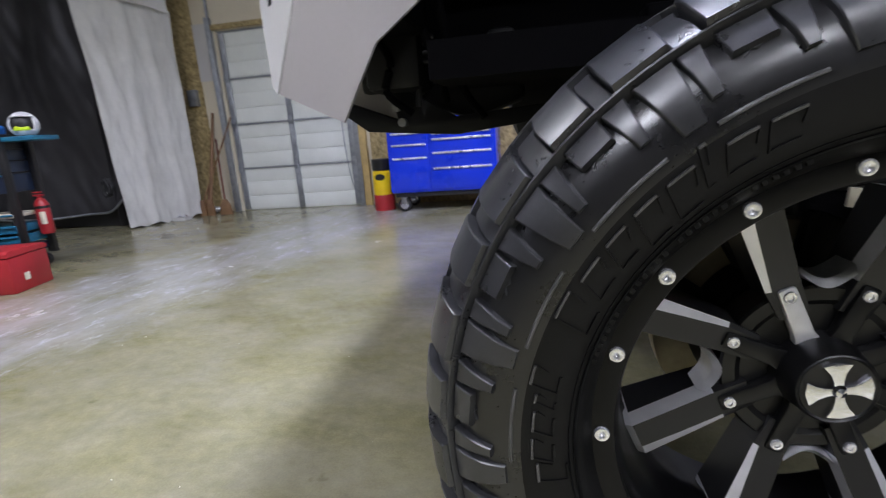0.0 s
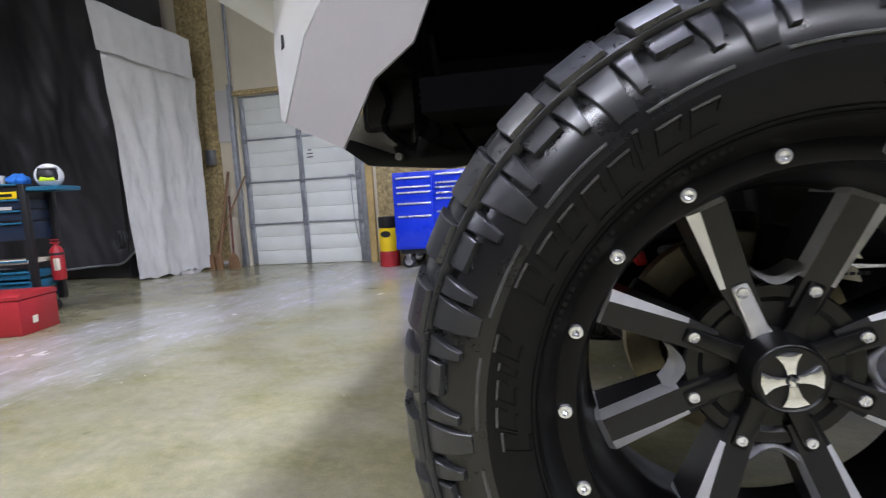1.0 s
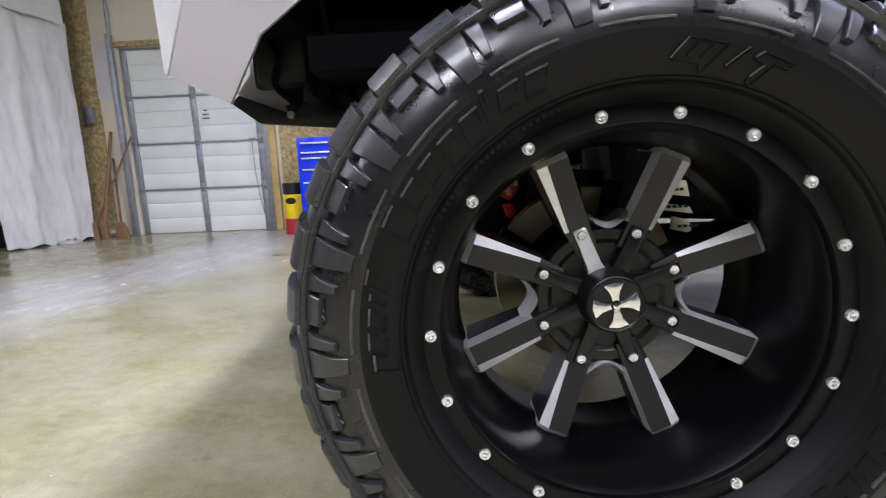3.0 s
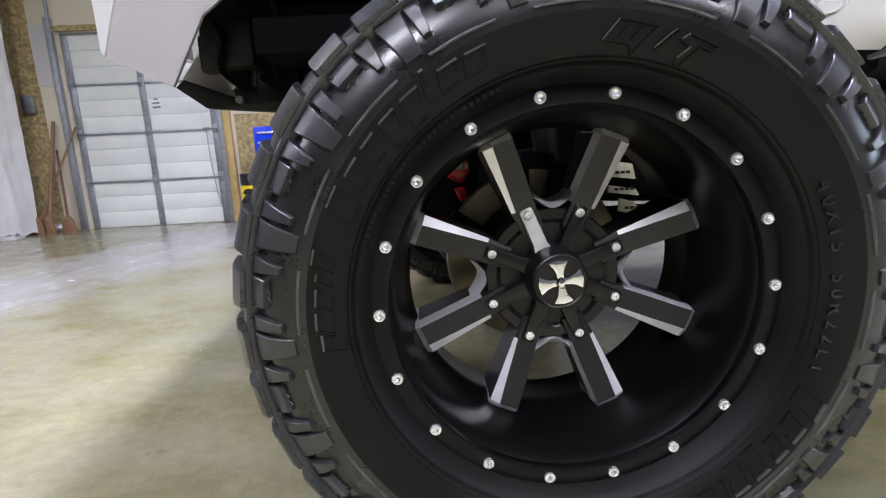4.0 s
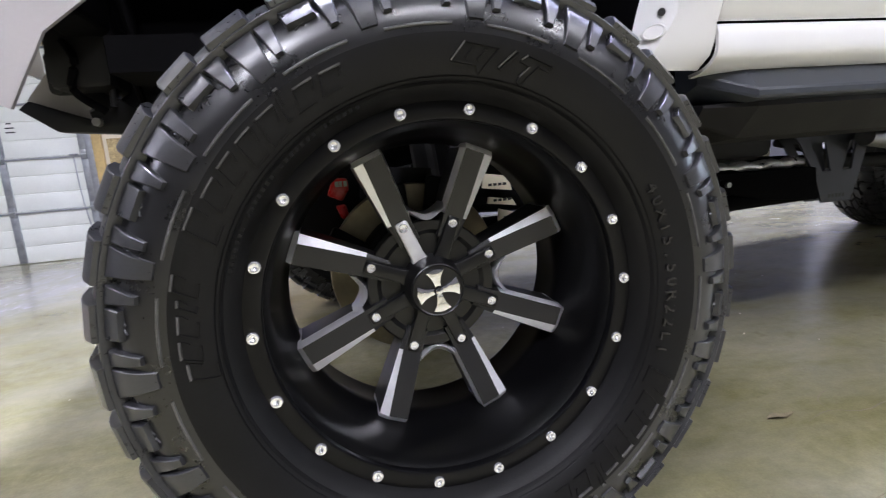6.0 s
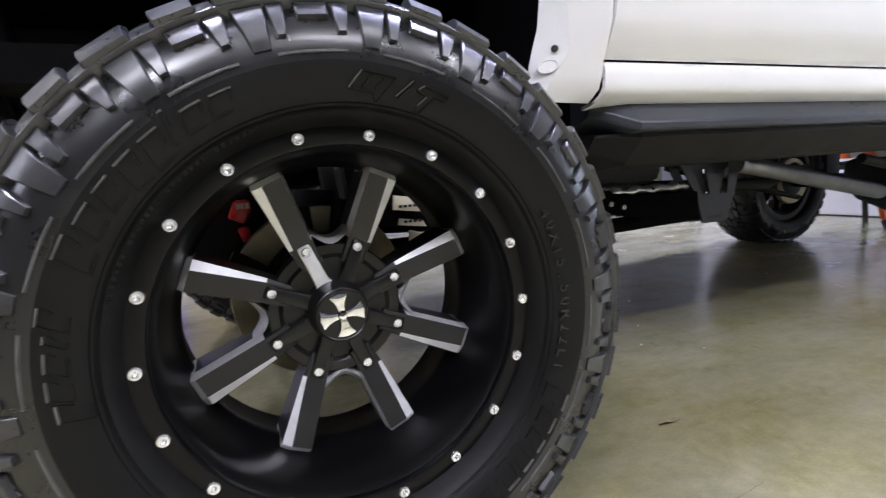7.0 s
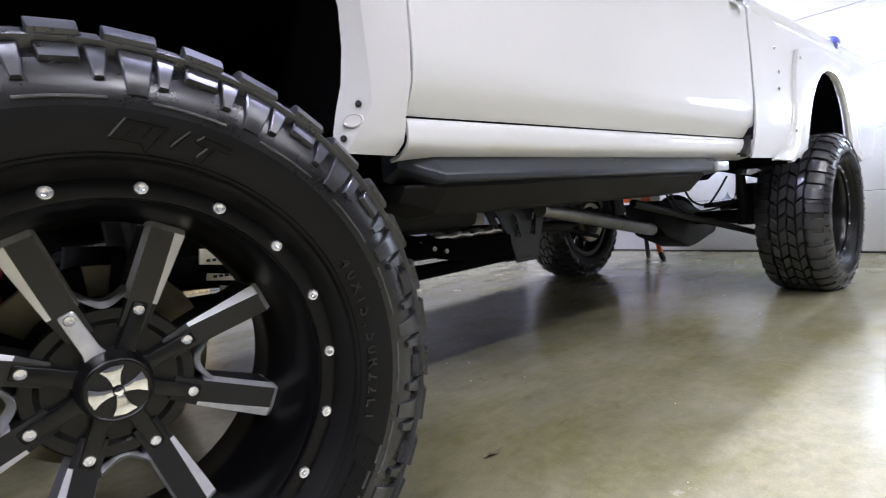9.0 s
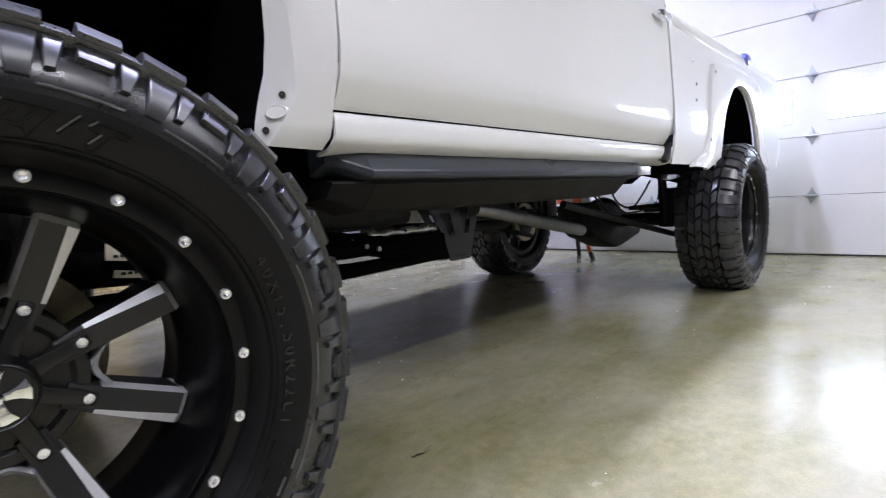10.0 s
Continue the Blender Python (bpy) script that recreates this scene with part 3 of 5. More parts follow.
        for k in range(1, PITCHES):
            ob = new("tread_block", block.data)
            ob.parent, ob.rotation_euler = wheel, (0, k * PITCH, 0)
    bm = bmesh.new()
    for stations, heights in side + edge:
        st = mirrored(stations, total)
        for k in range(PITCHES):
            lug(bm, [(s, a + k + 0.5, b + k + 0.5) for s, a, b in st], heights[::-1])
    tagged(part("inner_tread", bm, RUBBER, wheel, "", 25), kind="stuff")
    # sidewall writing: the long product name as plain slanted bars, class and size as characters
    for a0, a1, r0, r1, flips in NAME_BARS:
        for flip in flips:
            bm = bmesh.new()
            lean = 1.5
            ridge(bm, [(a0 + flip, r1), (a0 - lean + flip, r0), (a1 - lean + flip, r0)], 0.0026, 0.0022, 0)
            ridge(bm, [(a1 + flip, r1 - 0.003), (a1 - 0.6 * lean + flip, 0.5 * (r0 + r1))], 0.0026, 0.0020, 0)
            # top stroke in the pale grey, a painted glint
            ridge(bm, [(a0 + flip, r1), (a1 + flip, r1)], 0.0030, 0.0030, 1)
            part("sidewall_bar", bm, [SIDEWALL, EDGEGLINT], wheel, "", 0)
    # small unreadable line of writing inside the long name
    fine_mesh = None
    for k in range(30):
        if k % 8 == 7:
            continue
        if fine_mesh is None:
            bm = bmesh.new()
            yf = face_y(0.3215)
            prism(bm, [(-0.0026, 0.3180), (0.0026, 0.3180), (0.0030, 0.3250), (-0.0022, 0.3250)], "y", yf - 0.0016, yf + 0.004, 0.0004)
            ob = part("fine_lettering_bar", bm, SIDEWALL, wheel, "", 0)
            fine_mesh = ob.data
        else:
            ob = new("fine_lettering_bar", fine_mesh)
            ob.parent = wheel
        ob.rotation_euler = (0, radians(-72 + 1.75 * k), 0)
    bm = bmesh.new()
    for pts in CLASS_MARK:
        ridge(bm, pts, 0.0028, 0.0026, 0)
    # left-facing strokes in pale grey paint the light they catch
    for a, r, b, q in ((1.8, 0.351, 4.6, 0.374), (12.8, 0.3476, 15.8, 0.372), (17.5, 0.3635, 18.6, 0.3712), (18.3, 0.3434, 19.8, 0.358)):
        ridge(bm, [(a, r), (b, q)], 0.0024, 0.0032, 1)
    part("class_lettering", bm, [SIDEWALL, EDGEGLINT], wheel, "raised outlined sidewall lettering", 0)
    letters("40X15.50R22LT", 0.350, 86, 0.031, 3.7, face_y(0.350) - 0.0008, wheel, "size_lettering")
    # rivets in the outer ring
    bm = bmesh.new()
    tip = [(-0.0005, 0.0), (-0.0035, 0.0030), (-0.0045, 0.0062), (-0.0040, 0.0082), (-0.0015, 0.0092), (0.002, 0.0092)]
    lathe(bm, [(y - 0.0003, max(r, 0.0004)) for y, r in tip], 16)
    rivet_mesh = None
    for k in range(18):
        a = radians(10 + 20 * k - 1.0)
        if rivet_mesh is None:
            ob = part("rivet", bm, RIVET, wheel, "bright chrome ring rivet", 40)
            rivet_mesh = ob.data
        else:
            ob = tagged(new("rivet", rivet_mesh), "bright chrome ring rivet")
            ob.parent = wheel
        ob.location = (0.294 * math.sin(a), 0.0, 0.294 * math.cos(a))
    # spokes in pairs: the outer side of each carries a wide milled facet, the inner a narrow one
    for side_sign in (1, -1):
        bm = bmesh.new()
        rows = []
        for r, inner, crease, outer, y in ((0.086, 0.018, 0.0150, 0.0190, 0.148), (0.130, 0.0190, 0.0165, 0.0235, 0.144), (0.190, 0.0215, 0.0140, 0.0258, 0.131), (0.248, 0.0240, 0.0110, 0.0280, 0.119), (0.2575, 0.0240, 0.0110, 0.0270, 0.127)):
            sx, drop = side_sign, 0.45 * (outer - crease)
            rows.append([bm.verts.new((sx * x, yy, r)) for x, yy in ((-inner - 0.006, 0.215), (-inner - 0.005, y + 0.026), (-inner, y), (crease, y), (outer, y + drop), (outer, 0.215))])
        for i, (a, b) in enumerate(zip(rows, rows[1:])):
            for k in range(5):
                fc = bm.faces.new((a[k], a[k + 1], b[k + 1], b[k]))
                fc.material_index = 1 if (k == 3 and i > 0) or (k == 1 and i > 0) or i == 3 else 0
        bm.faces.new(rows[0])
        bm.faces.new(rows[-1])
        mesh = None
        for ang in SPOKES:
            pair = (ang + 45) % 90 > 45           # which of the pair
            if (side_sign == 1) != pair:
                continue
            if mesh is None:
                ob = part("spoke", bm, [SPOKEFACE, MILLED], wheel, "satin black spoke with milled bright edges", 0)
                mesh = ob.data
            else:
                ob = tagged(new("spoke", mesh), "satin black spoke with milled bright edges")
                ob.parent = wheel
            ob.rotation_euler = (0, radians(ang), 0)
    for c in range(4):
        bm = bmesh.new()
        n = 10
        rows = []
        for i in range(n + 1):
            t = -1 + 2 * i / n
            a = radians(90 * c + t * 13)
            r0 = 0.124 + 0.022 * t * t
            rows.append([bm.verts.new((rr * math.sin(a), yy, rr * math.cos(a))) for rr, yy in ((r0 - 0.006, 0.145), (r0 + 0.004, 0.156), (r0 + 0.005, 0.20), (r0 - 0.01, 0.20))])
        for a, b in zip(rows, rows[1:]):
            for k in range(4):
                bm.faces.new((a[k], a[(k + 1) % 4], b[(k + 1) % 4], b[k]))
        part("window_lip", bm, MILLED, wheel, "milled bright lip between two spokes")
    bm = bmesh.new()
    lathe(bm, [(0.22, 0.02), (0.22, 0.112), (0.157, 0.119), (0.153, 0.116), (0.153, 0.10), (0.158, 0.092), (0.158, 0.02)], 48, closed=True)
    part("hub_plate", bm, CAPBLACK, wheel, "black hub plate")
    bolt_mesh = None
    for ang in SPOKES:
        a = radians(ang)
        if bolt_mesh is None:
            bm = bmesh.new()
            lathe(bm, [(0.150, 0.0085), (0.131, 0.0085), (0.129, 0.0072), (0.1295, 0.0040), (0.1310, 0.0030), (0.1310, 0.0004)], 12)
            ob = part("hub_bolt", bm, RIVET, wheel, "small bright hub bolt", 30)
            bolt_mesh = ob.data
        else:
            ob = tagged(new("hub_bolt", bolt_mesh), "small bright hub bolt")
            ob.parent = wheel
        ob.location = (0.1168 * math.sin(a), 0.0085, 0.1168 * math.cos(a))
    for ang in SPOKES:
        bright = abs(ang - 337.5) < 1
        bm = bmesh.new()
        prism(bm, [(-0.019, 0.04), (0.019, 0.04), (0.0125, 0.060), (0.0115, 0.125), (0.0095, 0.129), (-0.0095, 0.129), (-0.0115, 0.125), (-0.0125, 0.060)], "y", 0.140, 0.158, 0.003)
        ob = part("cap_arm", bm, MILLED if bright else CAPBLACK, wheel, "bright metal arm of the centre cap" if bright else "black arm of the centre cap")
        ob.rotation_euler = (0, radians(ang), 0)
    bm = bmesh.new()
    lathe(bm, [(0.158, 0.056), (0.128, 0.0515), (0.106, 0.0485), (0.101, 0.0470), (0.0995, 0.0450), (0.1015, 0.0425), (0.1020, 0.0005)], 64)
    part("centre_cap", bm, CAPBLACK, wheel, "round satin black centre cap")
    for k in range(4):
        bm = bmesh.new()
        vs = [(-0.005, 0.004), (0.005, 0.004), (0.006, 0.014), (0.009, 0.024), (0.0165, 0.035), (0.0, 0.0385), (-0.0165, 0.035), (-0.009, 0.024), (-0.006, 0.014)]
        prism(bm, vs, "y", 0.0960, 0.1025, 0.001)
        ob = part("cap_emblem_arm", bm, CHROME, wheel, "polished flared emblem arm")
        ob.rotation_euler = (0, radians(90 * k - 8), 0)
    bm = bmesh.new()
    lathe(bm, [(0.0962, 0.009), (0.092, 0.006), (0.090, 0.0005)], 16)
    part("emblem_boss", bm, CHROME, wheel)
    # hub and brake disc behind the spokes
    bm = bmesh.new()
    lathe(bm, [(0.20, 0.075), (0.235, 0.085), (0.24, 0.118), (0.30, 0.122), (0.34, 0.12), (0.36, 0.06), (0.36, 0.01)], 40)
    part("hub", bm, UNDER, wheel)
    bm = bmesh.new()
    lathe(bm, [(0.305, 0.105), (0.305, 0.176), (0.311, 0.178), (0.333, 0.178), (0.340, 0.176), (0.340, 0.105)], 64, closed=True)
    part("brake_disc", bm, ROTOR, wheel, "tan worn iron brake disc")
    return wheel


truck = thing("pickup_truck", "lifted white pickup truck on oversized black mud-terrain tyres", "truck", (0, 0, 0))
AXLE_Z, REAR_X, MID_Y = 0.487, 3.90, 1.13
front_left = build_wheel(truck)
front_left.matrix_basis = pose(0, 0, AXLE_Z, 0.8, 0, 0)
copy_thing(front_left, pose(REAR_X, 0.085, AXLE_Z, 0, 40, 0))
copy_thing(front_left, pose(0, 2 * MID_Y, AXLE_Z, 0, 20, 180))
copy_thing(front_left, pose(REAR_X, 2 * MID_Y - 0.02, AXLE_Z, 0, 70, 180))

# ---- truck body ----
def side_panel(name, x0, x1, section, mat, label="", nx=8, thick=0.008, mirror=True):
    """A long panel whose section is a list of (y, z), on both sides of the truck."""
    made = None
    for sgn in ((1, -1) if mirror else (1,)):
        bm = bmesh.new()
        sec = smooth_line(section, 4)
        def fn(u, v):
            y, z = sec[min(int(round(v * (len(sec) - 1))), len(sec) - 1)]
            return (x0 + (x1 - x0) * u, y if sgn == 1 else 2 * MID_Y - y, z)
        sheet(bm, fn, nx, len(sec) - 1)
        ob = part(name, bm, mat, truck, label, 40)
        thicken(ob, thick, 0.0)
        made = made or ob
    return made


DOOR_SEC = [(0.186, 0.943), (0.175, 0.955), (0.150, 0.998), (0.140, 1.03), (0.134, 1.08), (0.136, 1.2), (0.146, 1.4), (0.165, 1.68)]
side_panel("door", 0.632, 2.655, DOOR_SEC, WHITE, "glossy white door panel")
side_panel("rocker_panel", 0.632, 2.80, [(0.26, 0.845), (0.215, 0.853), (0.185, 0.873), (0.178, 0.90), (0.182, 0.928), (0.205, 0.937)], WHITE, "glossy white rocker strip")
# bed side with a round arch
def arch_panel(name, x0, x1, z0, z1, cx, cz, rad, y_of, mat, label):
    for sgn in (1, -1):
        bm = bmesh.new()
        nx, nz = 40, 24
        def warp(u, v):
            x, z = x0 + (x1 - x0) * u, z0 + (z1 - z0) * v
            y = y_of(x, z)
            return (x, y if sgn == 1 else 2 * MID_Y - y, z)
        sheet(bm, warp, nx, nz)
        gone = [fc for fc in bm.faces if (fc.calc_center_median().x - cx) ** 2 + (fc.calc_center_median().z - cz) ** 2 < rad**2]
        bmesh.ops.delete(bm, geom=gone, context="FACES")
        thicken(part(name, bm, mat, truck, label, 40), 0.010, 0.0)


def body_y(x, z):
    return 0.128 + 0.35 * max(0, 1.0 - z) ** 1.5 + 0.05 * max(0, z - 1.1) + 0.15 * max(0, z - 1.5) ** 2


arch_panel("bed_side", 2.666, 5.20, 0.84, 1.60, REAR_X, 0.90, 0.485, body_y, WHITE, "glossy white pickup bed side")
INNER = [(REAR_X + 0.47 * math.sin(radians(a)), 0.90 + 0.47 * math.cos(radians(a))) for a in (-99, -85, -70, -55, -40, -25, -12, 0)]
INNER[0], INNER[1] = (3.14, 0.812), (3.395, 0.885)
OUTER = [(2.90, 0.826), (3.13, 0.90), (3.21, 1.04), (3.24, 1.20), (3.26, 1.32), (3.31, 1.43), (3.55, 1.47), (REAR_X, 1.48)]
INNER += [(2 * REAR_X - x, z) for x, z in reversed(INNER[:-1])]
OUTER += [(2 * REAR_X - max(x, 3.1), z) for x, z in reversed(OUTER[:-1])]
for sgn in (1, -1):
    bm = bmesh.new()
    rows = []
    for (xi, zi), (xo, zo) in zip(INNER, OUTER):
        def at(t, y):
            return bm.verts.new((xi + (xo - xi) * t, y if sgn == 1 else 2 * MID_Y - y, zi + (zo - zi) * t))
        rows.append([at(0.0, 0.135), at(0.0, 0.118), at(0.05, 0.104), at(0.45, 0.094), at(0.80, 0.103), at(1.0, 0.114), at(1.0, 0.135)])
    for a, b in zip(rows, rows[1:]):
        for k in range(6):
            bm.faces.new((a[k], a[k + 1], b[k + 1], b[k]))
    thicken(part("fender_flare", bm, WHITE, truck, "white bolted-on rear fender flare", 35), 0.006, 0.0)
# front fender: a broad faceted flare behind the wheel
for sgn in (1, -1):
    bm = bmesh.new()
    rows = []
    # edge of the arch, crease and seam down the side, then the facet that tucks under
    for z, xe, ye, ze, xc, yc, xs, ys, zs in ((1.60, 0.28, 0.214, 1.60, 0.35, 0.186, 0.628, 0.157, 1.60), (1.45, 0.41, 0.212, 1.45, 0.455, 0.186, 0.628, 0.149, 1.45),
                                              (1.30, 0.475, 0.212, 1.30, 0.515, 0.185, 0.628, 0.140, 1.30), (1.18, 0.505, 0.212, 1.18, 0.540, 0.184, 0.628, 0.136, 1.18),
                                              (1.09, 0.505, 0.213, 1.09, 0.544, 0.184, 0.628, 0.135, 1.09), (1.01, 0.496, 0.216, 1.01, 0.547, 0.184, 0.628, 0.146, 1.01),
                                              (0.960, 0.484, 0.221, 0.965, 0.546, 0.185, 0.628, 0.166, 0.960), (0.935, 0.478, 0.224, 0.938, 0.534, 0.191, 0.629, 0.178, 0.937),
                                              (0.905, 0.472, 0.226, 0.908, 0.515, 0.202, 0.629, 0.184, 0.905), (0.880, 0.469, 0.228, 0.886, 0.502, 0.211, 0.629, 0.196, 0.880), (0.857, 0.473, 0.228, 0.860, 0.488, 0.219, 0.622, 0.225, 0.855)):
        ym, xm = (yc + ys) / 2, (xc + xs) / 2
        rows.append([bm.verts.new((x, y if sgn == 1 else 2 * MID_Y - y, zz)) for x, y, zz in ((xe + 0.003, ye + 0.014, ze), (xe + 0.007, ye + 0.010, ze), (xc, yc, z), (xm, ym - 0.003, (z + zs) / 2), (xs, ys, zs))])
    for a, b in zip(rows, rows[1:]):
        for k in range(4):
            bm.faces.new((a[k], a[k + 1], b[k + 1], b[k]))
    fender = part("front_fender", bm, WHITE, truck, "glossy white front fender with a faceted flare", 50)
    for e in fender.data.edges:
        if all(v % 5 == 2 for v in e.vertices):
            e.use_edge_sharp = True
    thicken(fender, 0.008, 0.0)
    out = -1 if sgn == 1 else 1
    for x, y, z in ((0.518, 0.196, 0.963), (0.484, 0.216, 0.889)):
        bm = bmesh.new()
        lathe(bm, [(0.004, 0.0075), (-0.002, 0.0075), (-0.004, 0.0055), (-0.004, 0.0005)], 12)
        bmesh.ops.transform(bm, matrix=Matrix.Translation((x, MID_Y + out * (MID_Y - y), z)) @ Matrix.Rotation(radians(28 * out), 4, "Z") @ Matrix.Diagonal((1, -out, 1, 1)), verts=bm.verts)
        part("flare_bolt", bm, BLACKP, fender, "small dark flare bolt")
    bm = bmesh.new()
    lathe(bm, [(0.020, 0.024), (-0.001, 0.024), (-0.003, 0.021), (-0.001, 0.018), (-0.001, 0.0005)], 24)
    bmesh.ops.transform(bm, matrix=Matrix.Translation((0.504, MID_Y + out * (MID_Y - 0.2025), 0.927)) @ Matrix.Rotation(radians(28 * out), 4, "Z") @ Matrix.Rotation(radians(-12), 4, "Y") @ Matrix.Diagonal((1, -out, 0.62, 1)), verts=bm.verts)
    part("oval_badge", bm, WHITE, fender, "embossed oval badge")

# top of the fender and the nose beside the bumper, which shut the wheel well from above
# out of view, added so that no lamp light leaks in
for sgn in (1, -1):
    m = (lambda y: y) if sgn == 1 else (lambda y: 2 * MID_Y - y)
    bm = bmesh.new()
    prism(bm, [(m(0.162), 1.60), (m(0.172), 1.70), (m(0.24), 1.735), (m(0.40), 1.745), (m(0.40), 1.67), (m(0.30), 1.66)], "x", -0.96, 0.628, 0.006)
    for fc in bm.faces:
        fc.normal_update()
    bmesh.ops.recalc_face_normals(bm, faces=bm.faces)
    for fc in bm.faces:
        fc.material_index = 1 if fc.normal.z < -0.2 else 0
    part("fender_top", bm, [WHITE, LINER], truck, "white top of the front fender", 30)
    bm = bmesh.new()
    box(bm, -0.98, -0.70, min(m(0.27), m(0.285)), max(m(0.27), m(0.285)), 1.41, 1.66, 0.004)
    part("nose_panel", bm, WHITE, truck, "white nose panel above the bumper", 30)
    bm = bmesh.new()
    prism(bm, [(-0.68, 1.42), (-0.58, 1.42), (-0.56, 1.55), (-0.50, 1.66), (-0.68, 1.66)], "y", m(0.30), m(0.44), 0.01)
    part("nose_light_stop", bm, LINER, truck, "black panel added above the bumper as a light stop", 30)

# black boxes added to keep light out of the wheel well
for name, q in (("well_roof_block", (-0.66, 0.60, 0.31, 2 * MID_Y - 0.31, 1.42, 1.615)), ("well_front_block", (-0.68, -0.58, 0.42, 2 * MID_Y - 0.42, 1.04, 1.42)), ("well_side_block", (-0.58, 0.60, 0.76, 2 * MID_Y - 0.76, 1.0, 1.42))):
    part(name, box(bmesh.new(), *q, 0.01), LINER, truck, "black " + name.replace("_", " "), 0)

# dark side step under the rocker
for sgn in (1, -1):
    bm = bmesh.new()
    m = (lambda y: y) if sgn == 1 else (lambda y: 2 * MID_Y - y)
    def loft(ends, mat_parent, name, label="", mat=STEPGREY):
        loop = [[bm.verts.new((x, m(y), z)) for y, z in sec] for x, sec in ends]
        for p, q in zip(loop, loop[1:]):
            for k in range(len(p)):
                bm.faces.new((p[k], p[(k + 1) % len(p)], q[(k + 1) % len(p)], q[k]))
        bm.faces.new(loop[0])
        bm.faces.new(loop[-1])
        return part(name, bm, mat, mat_parent, label, 12)

    full = [(0.32, 0.875), (0.238, 0.872), (0.232, 0.869), (0.178, 0.806), (0.175, 0.800), (0.176, 0.790), (0.180, 0.785), (0.32, 0.765)]
    nose = [(0.32, 0.872), (0.262, 0.870), (0.258, 0.868), (0.250, 0.850), (0.249, 0.845), (0.249, 0.830), (0.252, 0.825), (0.32, 0.80)]
    step = loft([(0.645, nose), (0.735, full), (1.6, full), (2.40, full), (2.43, [(y + 0.012, z) for y, z in full])], truck, "side_step", "dark grey powder-coated side step")
    bm = bmesh.new()
    skirt = [(0.32, 0.790), (0.206, 0.783), (0.204, 0.770), (0.262, 0.712), (0.27, 0.705), (0.40, 0.694), (0.42, 0.70), (0.42, 0.76)]
    tip = [(0.33, 0.79), (0.255, 0.782), (0.254, 0.776), (0.282, 0.745), (0.29, 0.742), (0.40, 0.735), (0.42, 0.74), (0.42, 0.76)]
    loft([(0.665, tip), (0.765, skirt), (2.26, skirt), (2.34, tip)], step, "step_skirt", "black textured skirt, deepened by shade under the step", SKIRTSHADE)
# pan, frame rails and cabin above
bm = bmesh.new()
box(bm, -0.55, 5.15, 0.42, 2 * MID_Y - 0.42, 0.93, 1.0)
box(bm, 0.62, 5.15, 0.22, 2 * MID_Y - 0.22, 0.94, 0.99)
part("floor_pan", bm, LINER, truck)
for y in (0.62, 2 * MID_Y - 0.62):
    bm = bmesh.new()
    prism(bm, [(-0.14, 0.97), (-0.10, 0.93), (0.40, 0.90), (0.75, 0.76), (3.2, 0.76), (3.5, 0.86), (4.3, 0.86), (5.1, 0.78), (5.1, 0.92), (4.3, 1.0), (3.5, 1.0), (3.2, 0.92), (0.75, 0.92), (0.40, 1.05), (-0.14, 1.05)], "y", y - 0.045, y + 0.045, 0.008)
    part("frame_rail", bm, LINER, truck, "black frame rail")
for sgn in (1, -1):
    for cx, cz, rad, y0, y1 in ((-0.05, 1.13, 0.60, 0.222, 0.75), (REAR_X, 0.90, 0.50, 0.15, 0.60)):
        bm = bmesh.new()
        ya, yb = (y0, y1) if sgn == 1 else (2 * MID_Y - y0, 2 * MID_Y - y1)
        rows = [[bm.verts.new((cx + rad * math.sin(radians(a)), y, cz + rad * math.cos(radians(a)))) for y in (ya, yb)] for a in range(-30 if cx < 1 else -100, 111, 10)]
        for p, q in zip(rows, rows[1:]):
            bm.faces.new((p[0], p[1], q[1], q[0]))
        bm.faces.new([r[1] for r in rows])
        part("wheel_liner", bm, LINER, truck, "black inner wheel liner", 40)
bm = bmesh.new()
pts = [(-1.0, 1.20), (-1.02, 1.60), (-0.9, 1.66), (0.55, 1.75), (1.25, 2.32), (2.45, 2.34), (2.66, 1.72), (2.66, 1.66), (0.6, 1.62), (-0.45, 1.62)]
prism(bm, pts, "y", 0.30, 2 * MID_Y - 0.30, 0.03)
part("cab_shell", bm, WHITE, truck, "white hood and cab shell")
for sgn in (1, -1):
    y = 0.292 if sgn == 1 else 2 * MID_Y - 0.292
    bm = bmesh.new()
    prism(bm, [(0.72, 1.76), (1.28, 2.24), (2.38, 2.25), (2.52, 1.78)], "y", y - 0.004, y + 0.004, 0.001)
    part("side_window", bm, GLASSDARK, truck, "dark tinted side window")
bm = bmesh.new()
box(bm, 2.70, 5.18, 0.14, 0.22, 1.53, 1.605, 0.02)
box(bm, 2.70, 5.18, 2 * MID_Y - 0.22, 2 * MID_Y - 0.14, 1.53, 1.605, 0.02)
box(bm, 5.12, 5.20, 0.16, 2 * MID_Y - 0.16, 0.86, 1.60, 0.02)
box(bm, 2.70, 2.76, 0.16, 2 * MID_Y - 0.16, 0.99, 1.60, 0.02)
part("bed_rail", bm, WHITE, truck)
# black strips stand in for the shade inside the panel gaps
for y0, y1 in ((0.185, 0.23), (2 * MID_Y - 0.23, 2 * MID_Y - 0.185)):
    for q in ((2.60, 2.74, y0, y1, 0.86, 1.66), (0.61, 0.66, y0 + 0.02, y1 + 0.02, 0.97, 1.66), (0.66, 2.60, y0 + 0.02, y1 + 0.02, 0.90, 0.98)):
        part("gap_backing", box(bmesh.new(), *q), LINER, truck, "black strip added behind the body gap as its shade", 0)
# added block that hides the bright wall seen through the spokes
bm = bmesh.new()
